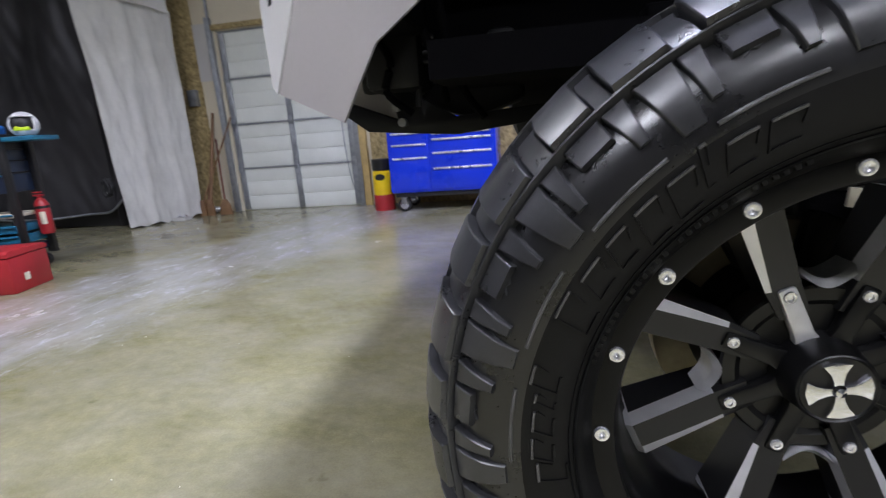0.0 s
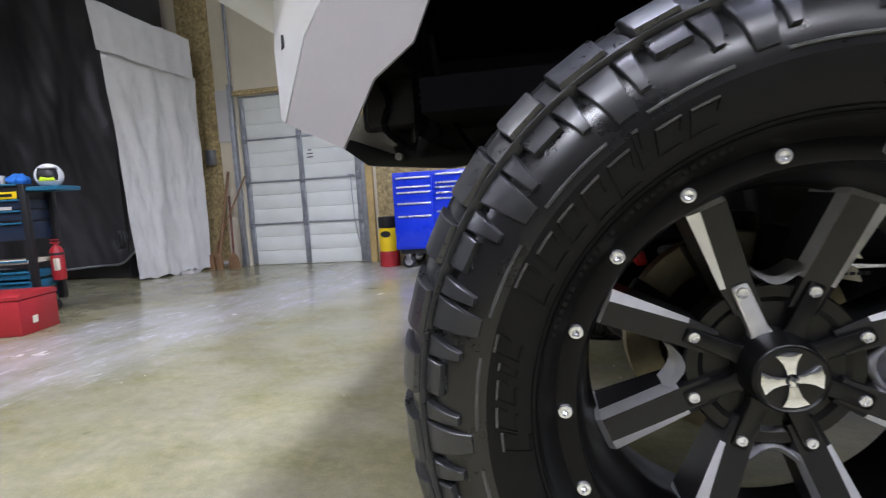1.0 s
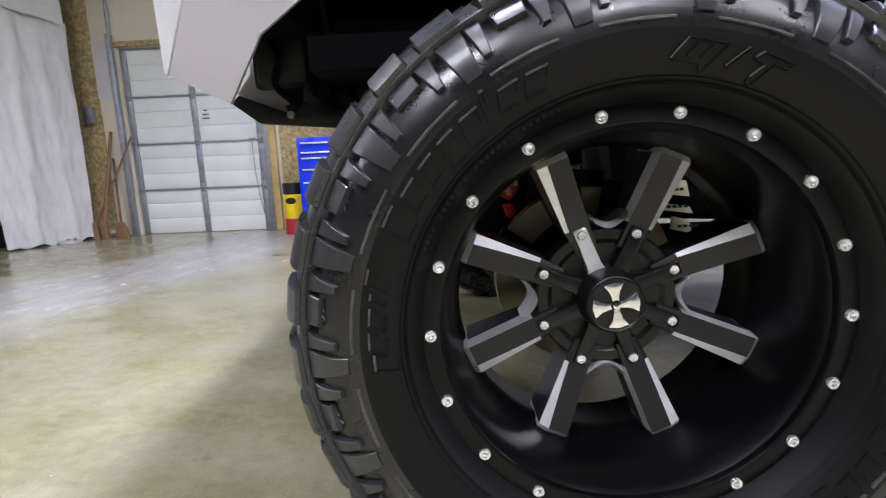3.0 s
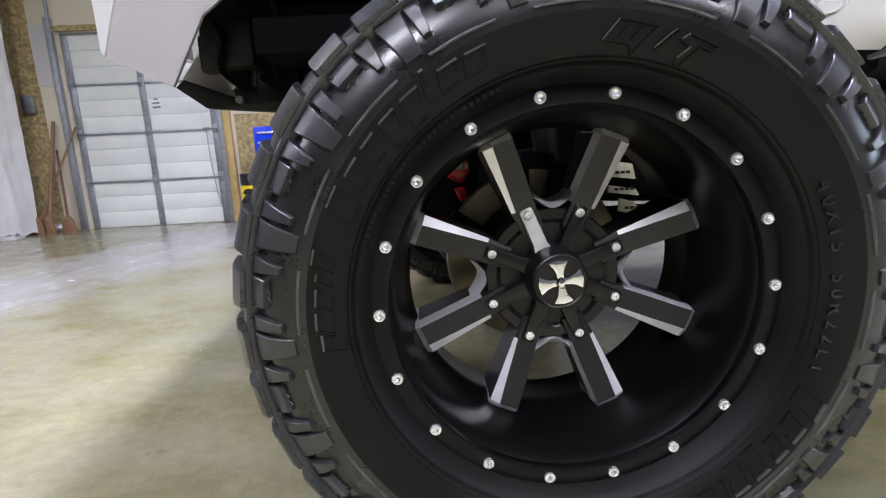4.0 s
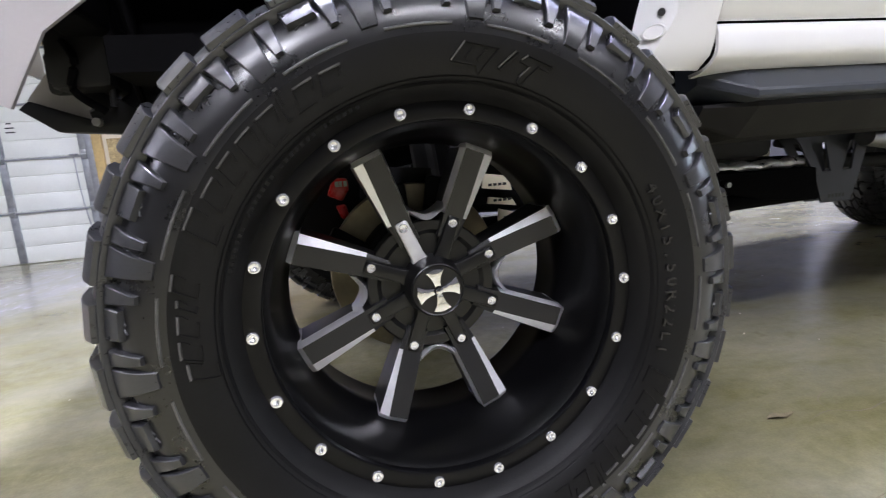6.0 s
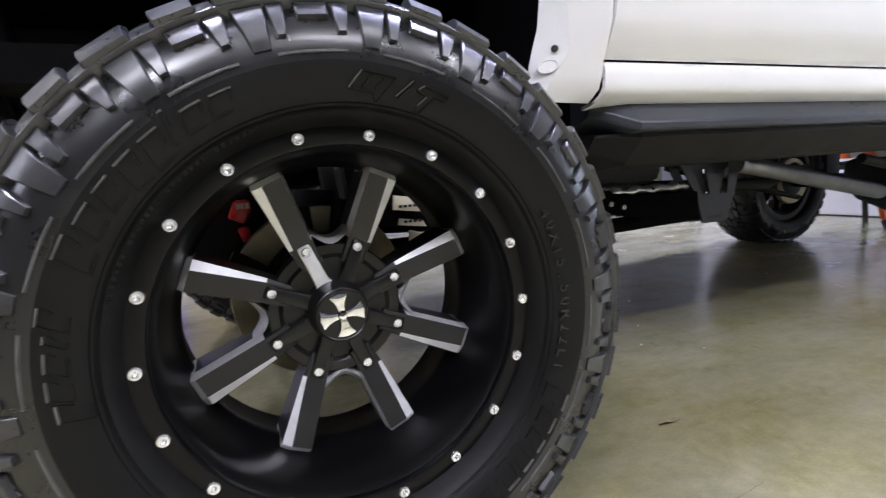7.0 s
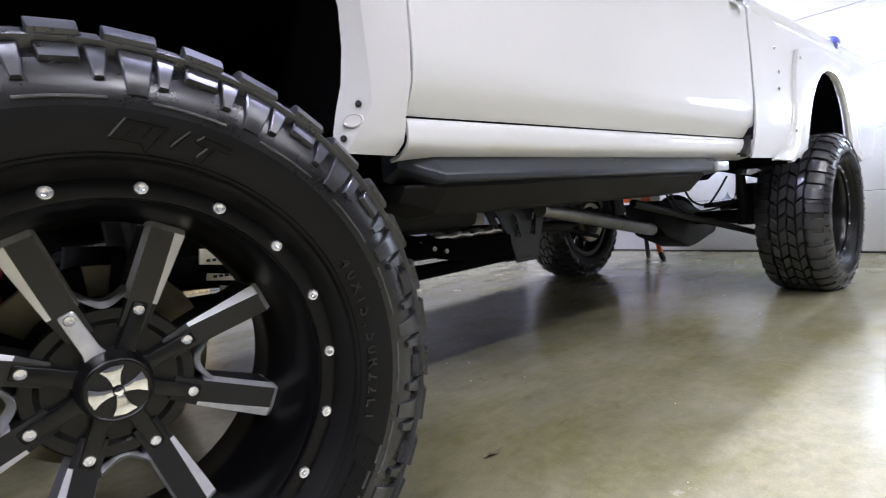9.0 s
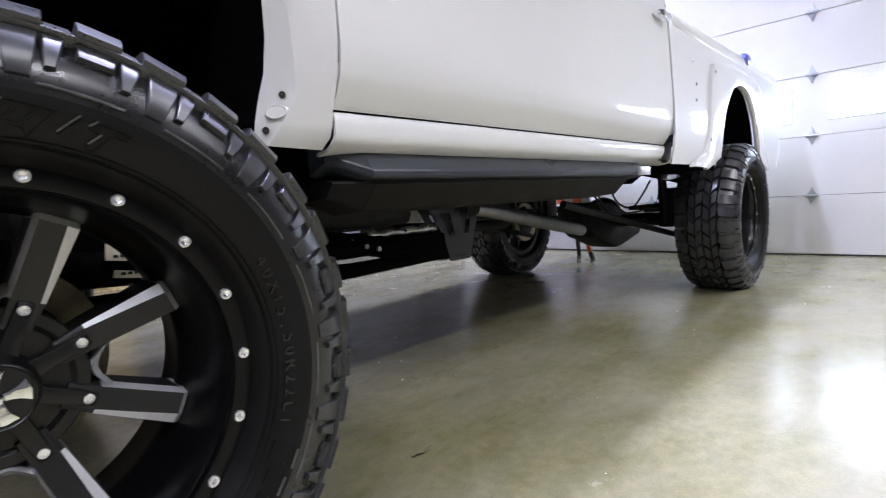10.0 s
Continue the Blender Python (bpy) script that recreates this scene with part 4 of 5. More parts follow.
prism(bm, [(-0.45, 0.98), (-0.42, 0.80), (-0.28, 0.70), (0.15, 0.66), (0.30, 0.60), (0.52, 0.60), (0.55, 0.98)], "y", 0.95, 1.50, 0.04)
part("view_block", bm, UNDER, truck, "black block added behind the wheel, shaped as an oil pan")
# dark plate added to close the view beside the caliper
bm = bmesh.new()
prism(bm, [(-0.25, 0.53), (-0.10, 0.56), (-0.085, 0.70), (-0.14, 0.735), (-0.24, 0.67)], "y", 0.45, 0.465, 0.004)
part("caliper_backing", bm, UNDER, truck, "black plate added behind the caliper")
# axles
for x in (0.0, REAR_X):
    bm = bmesh.new()
    tube(bm, [(x, 0.33, AXLE_Z), (x, 2 * MID_Y - 0.33, AXLE_Z)], 0.05, 16)
    axle = part("axle", bm, UNDER, truck)
    yc = MID_Y if x else 0.85
    bm = bmesh.new()
    bmesh.ops.create_uvsphere(bm, u_segments=20, v_segments=12, radius=0.19, matrix=Matrix.Translation((x, yc, AXLE_Z)) @ Matrix.Diagonal((1.05, 0.8, 1, 1)))
    part("differential", bm, UNDER, axle, "", 40)
# white bumper with a folded wing
bm = bmesh.new()
plate = [(-0.835, 0.928), (-0.712, 0.866), (-0.636, 1.000), (-0.550, 1.062), (-0.508, 1.150), (-0.50, 1.30), (-0.60, 1.40), (-0.70, 1.40), (-0.71, 1.20), (-0.776, 1.10)]
# wing plate takes the darkened white, the face below the plain one
prism(bm, plate, "y", 0.385, 0.395)
ob_bumper = part("front_bumper", bm, WHITE_SHADED, truck, "folded white steel front bumper, shade painted on its wing", 0)
bm = bmesh.new()
fold = [((-0.835, 0.385, 0.928), (-0.882, 0.46, 0.950), (-1.05, 0.93, 1.09)), ((-0.776, 0.385, 1.10), (-0.885, 0.46, 1.10), (-1.05, 0.93, 1.20)), ((-0.71, 0.385, 1.20), (-0.876, 0.46, 1.222), (-1.03, 0.93, 1.28)), ((-0.70, 0.385, 1.40), (-0.86, 0.46, 1.41), (-1.0, 0.93, 1.42))]
rows = [[bm.verts.new(p) for p in (a, m, e, (e[0], 2 * MID_Y - e[1], e[2]))] for a, m, e in fold]
for a, b in zip(rows, rows[1:]):
    for k in range(3):
        bm.faces.new((a[k], a[k + 1], b[k + 1], b[k]))
thicken(part("bumper_face", bm, WHITE, ob_bumper, "glossy white bumper face", 20), 0.006, 0.0)
for x, z in ((-0.829, 1.209), (-0.852, 1.109)):
    bm = bmesh.new()
    prism(bm, [(-0.008, -0.016), (0.008, -0.012), (0.004, 0.016)], "y", -0.005, 0.012, 0.001)
    bmesh.ops.transform(bm, matrix=Matrix.Translation((x, 0.436, z)) @ Matrix.Rotation(radians(-55), 4, "Z"), verts=bm.verts)
    part("bumper_slot", bm, BLACKP, ob_bumper, "small dark slot in the bumper face")
bm = bmesh.new()
box(bm, -0.73, -0.60, 0.58, 1.7, 0.93, 1.10, 0.02)
part("cross_member", bm, UNDER, truck)

# ---- suspension and driveline ----
def rod(name, path, r, mat, parent, label="", n=12):
    return part(name, tube(bmesh.new(), path, r, n), mat, parent, label)


for sgn in (1, -1):
    m = (lambda y: y) if sgn == 1 else (lambda y: 2 * MID_Y - y)
    # triangular hanger plate of the radius arm
    hanger = None
    for y in (0.83, 0.90):
        # plate with two slanted cut-outs
        bm = bmesh.new()
        ring = [(1.55, 0.70), (1.92, 0.705), (1.866, 0.53), (1.83, 0.435), (1.69, 0.435), (1.655, 0.54)]
        holes = ([(1.625, 0.665), (1.70, 0.665), (1.728, 0.555), (1.690, 0.555)], [(1.765, 0.665), (1.850, 0.665), (1.828, 0.555), (1.785, 0.555)])
        for bar in ([ring[0], ring[1], (1.908, 0.665), holes[1][1], holes[1][0], holes[0][1], holes[0][0], (1.581, 0.662)], [(1.581, 0.662), holes[0][0], holes[0][3], (1.66, 0.555), ring[5]],
                    [holes[0][1], holes[1][0], holes[1][3], holes[0][2]], [holes[1][1], (1.908, 0.665), ring[2], (1.874, 0.555), holes[1][2]],
                    [ring[5], (1.66, 0.555), holes[0][3], holes[0][2], holes[1][3], holes[1][2], (1.874, 0.555), ring[2], ring[3], ring[4]]):
            prism(bm, bar, "y", m(y) - 0.004, m(y) + 0.004)
        bmesh.ops.remove_doubles(bm, verts=bm.verts, dist=0.0005)
        hanger_plate = part("arm_hanger", bm, STEPGREY, truck, "dark steel radius arm hanger plate", 0)
        hanger = hanger or hanger_plate
    bm = bmesh.new()
    for k, w in enumerate((0.010, 0.010, 0.012, 0.010, 0.010)):
        box(bm, 1.72 + k * 0.017, 1.72 + k * 0.017 + w, m(0.826) - 0.001, m(0.826) + 0.001, 0.452, 0.466)
    part("stamped_mark", bm, BLACKP, hanger, "dark bars of stamped lettering", 0)
    # radius and upper arm carry their shade in this darker black
    rod("radius_arm", [(0.02, m(0.62), 0.50), (0.5, m(0.68), 0.50), (1.1, m(0.80), 0.475), (1.74, m(0.865), 0.475)], [0.045, 0.04, 0.03, 0.026], LINER, truck, "black steel radius arm")
    rod("upper_arm", [(0.02, m(0.62), 0.62), (0.6, m(0.74), 0.575), (1.30, m(0.86), 0.565)], 0.045, LINER, truck, "black boxed upper arm")
    rod("shock_absorber", [(0.10, m(0.50), 0.50), (0.06, m(0.56), 1.0)], 0.032, UNDER, truck, "black shock absorber")
    rod("traction_bar", [(2.35, m(0.60), 0.665), (3.0, m(0.55), 0.53), (3.78, m(0.49), 0.37)], [0.022, 0.02, 0.02], UNDER, truck, "long dark traction bar")
    bm = bmesh.new()
    box(bm, REAR_X - 0.65, REAR_X + 0.65, m(0.60) - 0.035, m(0.60) + 0.035, 0.585, 0.615, 0.008)
    box(bm, REAR_X - 0.40, REAR_X + 0.40, m(0.60) - 0.035, m(0.60) + 0.035, 0.555, 0.585, 0.008)
    box(bm, REAR_X - 0.08, REAR_X + 0.08, m(0.60) - 0.05, m(0.60) + 0.05, 0.43, 0.72, 0.01)
    part("leaf_spring", bm, UNDER, truck, "black rear leaf spring pack")
rod("foil_pipe", [(1.20 + 0.035 * k, 0.835 + 0.002 * k, 0.600 + 0.004 * math.sin(1.9 * k)) for k in range(13)], [0.020 + 0.006 * math.sin(2.7 * k) * math.sin(0.8 * k) for k in range(13)], FOIL, truck, "pipe wrapped in crinkled silver foil")
for sgn in (1, -1):
    m = (lambda y: y) if sgn == 1 else (lambda y: 2 * MID_Y - y)
    bm = bmesh.new()
    prism(bm, [(0.45, 0.67), (1.06, 0.628), (1.21, 0.588), (1.63, 0.578), (1.64, 0.455), (1.375, 0.478), (1.08, 0.548), (0.45, 0.59)], "y", m(0.80), m(0.86), 0.006)
    link = part("link_arm", bm, LINER, truck, "black boxed suspension link")
    for x, z in ((1.17, 0.561), (1.232, 0.545), (1.10, 0.585)):
        part("link_bolt", tube(bmesh.new(), [(x, m(0.80), z), (x, m(0.788), z)], 0.010, 8), STEEL, link, "bright link bolt")
rod("drive_shaft", [(1.80, 0.76, 0.676), (1.93, 0.78, 0.660), (2.60, 0.895, 0.560), (3.30, 1.015, 0.455)], [0.034, 0.036, 0.042, 0.044], STEEL, truck, "bare steel drive shaft", 20)
rod("exhaust_pipe", [(1.5, 0.98, 0.60), (2.4, 1.05, 0.56), (3.0, 1.30, 0.62)], 0.03, UNDER, truck, "dark exhaust pipe")
bm = bmesh.new()
box(bm, 0.55, 1.5, 0.85, 1.45, 0.62, 0.95, 0.05)
part("gearbox", bm, UNDER, truck, "black transfer case and gearbox")
bm = bmesh.new()
prism(bm, [(3.27, 0.50), (3.28, 0.63), (3.36, 0.65), (3.70, 0.64), (4.02, 0.54), (4.28, 0.40), (4.24, 0.35), (3.88, 0.28), (3.78, 0.275), (3.42, 0.39)], "y", 0.96, 1.20, 0.025)
part("rear_differential", bm, UNDER, truck, "black cast rear differential with fins")
for k, pts in enumerate((
    [(3.2, 0.75, 0.78), (3.28, 0.72, 0.64), (3.42, 0.68, 0.60), (3.55, 0.66, 0.68), (3.6, 0.62, 0.78)],
    [(3.1, 0.80, 0.75), (3.22, 0.76, 0.60), (3.45, 0.70, 0.56), (3.70, 0.62, 0.62), (3.72, 0.60, 0.80)],
    [(3.3, 0.9, 0.70), (3.45, 0.85, 0.52), (3.7, 0.70, 0.50)])):
    rod("brake_hose", [tuple(p) for p in smooth_line(pts, 5)], 0.007, BLACKP, truck, "thin black brake hose", 8)
for y in (0.62, 2 * MID_Y - 0.62):
    rod("rear_shock", [(REAR_X - 0.28, y - 0.10, 0.46), (REAR_X - 0.34, y - 0.08, 1.0)], [0.028, 0.028], UNDER, truck, "black rear shock absorber")
bm = bmesh.new()
prism(bm, [(-0.166, 0.655), (-0.150, 0.690), (-0.120, 0.690), (-0.118, 0.665), (-0.135, 0.640)], "y", 0.375, 0.43, 0.006)
prism(bm, [(-0.150, 0.630), (-0.128, 0.632), (-0.122, 0.605), (-0.140, 0.602)], "y", 0.38, 0.43, 0.004)
cal = part("brake_caliper", bm, REDCAL, truck, "red painted brake caliper")
bm = bmesh.new()
for k, w in enumerate((0.016, 0.012, 0.014)):
    box(bm, -0.147 + k * 0.009, -0.147 + k * 0.009 + 0.5 * w, 0.3735, 0.3755, 0.672, 0.684)
part("caliper_mark", bm, DOORWHITE, cal, "white bars of lettering", 0)
for x0, x1, z0, z1 in ((0.250, 0.335, 0.628, 0.668), (0.262, 0.345, 0.585, 0.603), (0.29, 0.345, 0.535, 0.568)):
    bm = bmesh.new()
    prism(bm, [(x0, z0), (x1, z0 - 0.012), (x1 - 0.01, z1 - 0.012), (x0 + 0.004, z1)], "y", 0.59, 0.60, 0.001)
    lab = part("spring_label", bm, PAPER, truck, "beige printed label on the suspension")
    bm = bmesh.new()
    for k in range(4):
        box(bm, x0 + 0.016 + k * 0.014, x0 + 0.026 + k * 0.014, 0.5875, 0.589, z0 + 0.004, z0 + 0.011)
    part("label_mark", bm, BLACKP, lab, "dark bars of lettering", 0)
for sgn in (1, -1):
    yy = 0.66 if sgn == 1 else 2 * MID_Y - 0.66
    bm = bmesh.new()
    tube(bm, [(0.04 + 0.075 * math.cos(0.7 * a), yy + 0.075 * math.sin(0.7 * a), 0.56 + 0.0085 * a) for a in range(0, 56)], 0.013, 8)
    part("coil_spring", bm, UNDER, truck, "black coil spring")
    bm = bmesh.new()
    box(bm, -0.10, 0.20, yy - 0.02, yy + 0.10, 0.62, 1.04, 0.03)
    part("spring_tower", bm, LINER, truck, "black spring tower")
for a0, a1, r0, r1 in ((278, 305, 0.108, 0.195), (331, 356, 0.112, 0.185), (10, 34, 0.112, 0.20)):
    bm = bmesh.new()
    steps = [radians(a0 + (a1 - a0) * k / 6) for k in range(7)]
    prism(bm, [(r1 * math.sin(a), AXLE_Z + r1 * math.cos(a)) for a in steps] + [(r0 * math.sin(a), AXLE_Z + r0 * math.cos(a)) for a in reversed(steps)], "y", 0.272, 0.300, 0.006)
    part("brake_bracket", bm, UNDER, truck, "black cast bracket over the brake disc")
rod("knuckle", [(-0.02, 0.36, 0.32), (0.0, 0.40, 0.49), (0.02, 0.40, 0.70)], [0.05, 0.07, 0.05], UNDER, truck, "black steering knuckle")
rod("tie_rod", [(-0.10, 0.45, 0.40), (-0.14, 1.13, 0.42), (-0.10, 1.81, 0.40)], 0.022, UNDER, truck, "black steering tie rod")
# frame end and hanger seen behind the bumper
bm = bmesh.new()
prism(bm, [(-0.822, 0.901), (-0.751, 0.847), (-0.539, 0.827), (-0.30, 0.85), (-0.30, 0.885), (-0.54, 0.868), (-0.60, 0.905), (-0.665, 0.945), (-0.69, 0.935), (-0.676, 0.87), (-0.80, 0.919)], "y", 0.64, 0.68, 0.003)
part("frame_horn", bm, UNDER, truck, "black frame horn behind the bumper")
for x, z in ((-0.632, 0.950), (-0.675, 0.898), (-0.663, 0.863)):
    rod("frame_bolt", [(x, 0.622, z), (x, 0.64, z)], 0.010, STEEL, truck, "bright frame bolt", 8)
bm = bmesh.new()
prism(bm, [(-0.83, 0.93), (-0.765, 1.01), (-0.70, 0.95), (-0.665, 0.85), (-0.70, 0.86)], "y", 0.705, 0.712, 0.001)
part("bumper_gusset", bm, WHITE_SHADED, ob_bumper, "white inner gusset of the bumper", 0)
bm = bmesh.new()
box(bm, -0.765, -0.70, 0.66, 0.70, 0.935, 1.03, 0.012)
part("tow_hook_mount", bm, UNDER, truck, "black tow hook mount")
rod("washer_reservoir", [(-0.69, 0.70, 1.014), (-0.665, 0.70, 1.014), (-0.60, 0.70, 1.012), (-0.585, 0.70, 1.011)], [0.012, 0.017, 0.017, 0.010], GREENHOSE, truck, "dull green cylinder behind the bumper")
for pts in ([(-0.55, 0.55, 1.12), (-0.53, 0.56, 1.0), (-0.51, 0.60, 0.92), (-0.47, 0.62, 0.86)], [(-0.58, 0.58, 1.15), (-0.585, 0.57, 1.05), (-0.56, 0.56, 0.98), (-0.55, 0.60, 0.90)], [(-0.70, 0.60, 1.05), (-0.66, 0.56, 0.99), (-0.68, 0.58, 0.93), (-0.63, 0.60, 0.88)]):
    rod("wiring_loom", [tuple(p) for p in smooth_line(pts, 6)], 0.009, LINER, truck, "black corrugated wiring loom", 8)
bm = bmesh.new()
prism(bm, [(-0.66, 0.90), (-0.60, 0.955), (-0.52, 0.95), (-0.46, 1.06), (-0.40, 1.06), (-0.38, 0.90), (-0.50, 0.86)], "y", 0.70, 0.80, 0.015)
part("steering_box", bm, UNDER, truck, "black cast steering box")
for k in range(5):
    bm = bmesh.new()
    box(bm, -0.655, -0.58, 0.618, 0.66, 0.985 + 0.019 * k, 0.994 + 0.019 * k, 0.003)
    part("cooler_fin", bm, BLACKP, truck, "black cooler fin")
rod("long_stud", [(-0.619, 0.62, 0.895), (-0.616, 0.62, 0.945)], 0.007, BLACKP, truck, "black stud with a bright nut", 10)
rod("stud_nut", [(-0.616, 0.62, 0.940), (-0.6155, 0.62, 0.951)], 0.0115, STEEL, truck, "bright nut", 6)
rod("liner_plug", [(-0.370, 0.52, 0.985), (-0.370, 0.535, 0.985)], 0.010, STEEL, truck, "dull round liner plug", 12)
# rear details
bm = bmesh.new()
prism(bm, [(2.665, 0.95), (2.685, 0.95), (2.66, 0.86), (2.62, 0.845), (2.60, 0.86), (2.64, 0.90)], "y", 0.150, 0.18, 0.003)
part("gap_clip", bm, BLACKP, truck, "black rubber clip in the body gap")
bm = bmesh.new()
box(bm, 2.30, 2.42, 0.158, 0.176, 0.785, 0.825, 0.004)
part("step_badge", bm, TRIMALU, truck, "small bright badge plate on the step")
bm = bmesh.new()
box(bm, 2.47, 2.60, 0.105, 0.15, 1.525, 1.56, 0.014)
part("door_handle", bm, CHROME, truck, "chrome door handle")
bm = bmesh.new()
bmesh.ops.create_uvsphere(bm, u_segments=16, v_segments=10, radius=0.06, matrix=Matrix.Translation((4.20, 0.16, 1.60)) @ Matrix.Diagonal((1.4, 0.7, 0.8, 1)))
part("marker_lamp", bm, BLUEGLASS, truck, "small blue marker lamp", 60)
for x, z in ((2.98, 1.40), (3.02, 1.28), (3.0, 1.19), (3.30, 1.38), (3.28, 1.14), (3.20, 0.98)):
    bm = bmesh.new()
    lathe(bm, [(0.004, 0.010), (-0.003, 0.010), (-0.006, 0.006), (-0.006, 0.0005)], 12)
    bmesh.ops.transform(bm, matrix=Matrix.Translation((x, body_y(x, z) - 0.008 if x < 3.1 else 0.106, z)), verts=bm.verts)
    part("flare_bolt", bm, CHROME, truck, "bright flare bolt")

bm = bmesh.new()
box(bm, 2.10, 2.28, 1.62, 1.72, 0.59, 0.70, 0.02)
part("plastic_bottle", bm, DOORWHITE, truck, "white plastic reservoir under the floor")
# pale sliver added below the bed side
bm = bmesh.new()
prism(bm, [(3.02, 0.772), (3.10, 0.765), (3.28, 0.785), (3.20, 0.80), (3.06, 0.798)], "y", 0.30, 0.33, 0.004)
part("bright_sliver", bm, TRIMALU, truck, "bright sliver below the bed side")

# ---- things in the workshop ----
def cloth(name, fn, nu, nv, mat, label, category):
    bm = bmesh.new()
    sheet(bm, fn, nu, nv)
    ob = finish(name, bm, mat, None, label, 180, category=category)
    thicken(ob, 0.006, 0.0)
    return ob


def black_fn(u, v):
    x = -7.95 + 2.92 * u
    low = 0.16 + 0.30 * max(0, (u - 0.86) / 0.14) ** 2 + 0.02 * math.sin(9 * u)
    z = low + (CEILING - 0.25 - low) * v
    y = 4.57 + 0.020 * math.sin(9 * u + 2 * v) + 0.07 * noise.noise((7 * u, 4 * v, 0.2)) + 0.020 * noise.noise((22 * u + 8 * v, 11 * v, 4.0))
    return (x, y, z)


black_curtain = cloth("black_curtain", black_fn, 130, 80, BLACKCLOTH, "black tarpaulin curtain hanging above the floor", "curtain")


def white_fn(u, v):
    z = 0.02 + (2.72 - 0.30 * u) * v
    bx, by, ex, ey = -4.97, 4.40, -4.63, 5.22
    tx, ty = -5.14, 4.40
    x = (bx + (tx - bx) * v) + (ex - bx + 0.22 * v) * u
    y = (by + (ty - by) * v) + (ey - by) * u
    z += 0.035 * noise.noise((7 * u, 0.0, 6.0)) * max(0.0, 1 - 8 * v)
    # flat hanging sheet: one long fold, drag creases across it and small crumples
    f = 0.035 * math.exp(-((u - 0.34 - 0.16 * v) / 0.07) ** 2) + 0.020 * math.exp(-((u - 0.78 + 0.1 * v) / 0.05) ** 2)
    f += 0.040 * noise.noise((2.2 * u, 2.5 * v, 0.3)) + 0.022 * noise.noise((9 * u + 4 * v, 3 * v, 5.0)) + 0.007 * noise.noise((16 * u - 7 * v, 11 * v, 1.7)) + 0.0025 * noise.noise((38 * u, 34 * v, 2.7))
    return (x + 0.9 * f, y - 0.35 * f, z)


white_curtain = cloth("white_curtain", white_fn, 90, 90, WHITECLOTH, "creased white tarpaulin curtain with a ragged hem", "curtain")

def flap_fn(u, v):
    x, y, z = white_fn(u, 1.0)
    return (x + 0.03 - 0.06 * v * (1 - u) + 0.008 * noise.noise((6 * u, 4 * v, 9.0)), y - 0.075 - 0.01 * v, 2.62 - 0.22 * u + 0.56 * v - 0.08 * u * v + 0.012 * math.sin(9 * u))


bm = bmesh.new()
sheet(bm, flap_fn, 40, 10)
thicken(part("curtain_flap", bm, WHITECLOTH, white_curtain, "folded-over top flap", 180), 0.006, 0.0)


def back_fn(u, v):
    return (-5.24 + 0.19 * u, 4.56 + 0.76 * u, 0.02 + (CEILING - 0.3) * v)


cloth("black_backing", back_fn, 10, 10, BLACKCLOTH, "black tarpaulin behind the white curtain", "curtain")


# black sheet added to fill the gap below the hem
def hem_backing_fn(u, v):
    return (-7.95 + 2.80 * u, 4.72 + 0.02 * math.sin(11 * u), 0.01 + 0.9 * v)


cloth("hem_backing", hem_backing_fn, 20, 4, BLACKCLOTH, "black sheet added behind the curtain hem", "curtain")
bm = bmesh.new()
tube(bm, [tuple(Vector(black_fn(k / 40, 0)) + Vector((0, -0.008, 0.0))) for k in range(41)], 0.014, 8)
part("curtain_hem", bm, GALV, black_curtain, "grey bound hem", 60)
bm = bmesh.new()
tube(bm, [(-5.06 + 0.05 * math.cos(a * 0.6), 4.34 - 0.004 * a, 0.50 + 0.10 * math.sin(a * 0.6)) for a in range(0, 24)], 0.012, 8)
part("edge_coil", bm, BLACKP, black_curtain, "black cord coiled on the curtain edge", 60)
bm = bmesh.new()
box(bm, -4.97, -4.50, Y1 - 0.016, Y1 - 0.001, 0.0, CEILING, 0.002)
finish("board_strip", bm, OSB, label="strand board strip on the wall", kind="structure", category="wall board")
bm = bmesh.new()
box(bm, -2.36, 1.50, Y1 - 0.016, Y1 - 0.001, 0.0, 1.26, 0.002)
finish("board_panel", bm, OSB, label="strand board panel on the lower wall", kind="structure", category="wall board")
# unseen panel, added to keep reflected light off the floor
bm = bmesh.new()
box(bm, 1.503, X1 - 0.001, Y1 - 0.016, Y1 - 0.001, 0.0, 2.44, 0.002)
finish("bounce_stop_panel", bm, WALL_DIM, label="unseen dark panel added on the wall to cut bounce light", kind="structure", category="wall board")
bm = bmesh.new()
box(bm, -2.50, -2.40, Y1 - 0.06, Y1 - 0.002, 0.0, 1.95, 0.004)
finish("trim", bm, PINE, label="bare pine post beside the garage door", kind="structure", category="post")
bm = bmesh.new()
box(bm, GX0 - 0.1, GX1 + 0.1, Y1 - 0.04, Y1 - 0.002, GTOP + 0.01, GTOP + 0.07, 0.003)
finish("trim.001", bm, OSB, label="brown timber head above the garage door", kind="structure", category="trim")

bm = bmesh.new()
bmesh.ops.create_icosphere(bm, subdivisions=3, radius=1.0, matrix=Matrix.Translation((-4.60, 5.38, 0.05)) @ Matrix.Diagonal((0.11, 0.07, 0.05, 1)))
for v in bm.verts:
    v.co += (v.co - Vector((-4.60, 5.38, 0.05))) * 0.5 * noise.noise(v.co * 26)
    v.co.z = max(v.co.z, 0.002)
finish("foil_scrap", bm, FOIL, label="crumpled silver foil scrap on the floor", category="scrap")
chest = thing("tool_chest", "bright blue rolling tool chest with aluminium drawer pulls", "tool chest", (-1.935, 4.75, 0))
bm = bmesh.new()
box(bm, 0, 1.16, 0, 0.6, 0.21, 1.06, 0.012)
part("body", bm, BLUE, chest)
bm = bmesh.new()
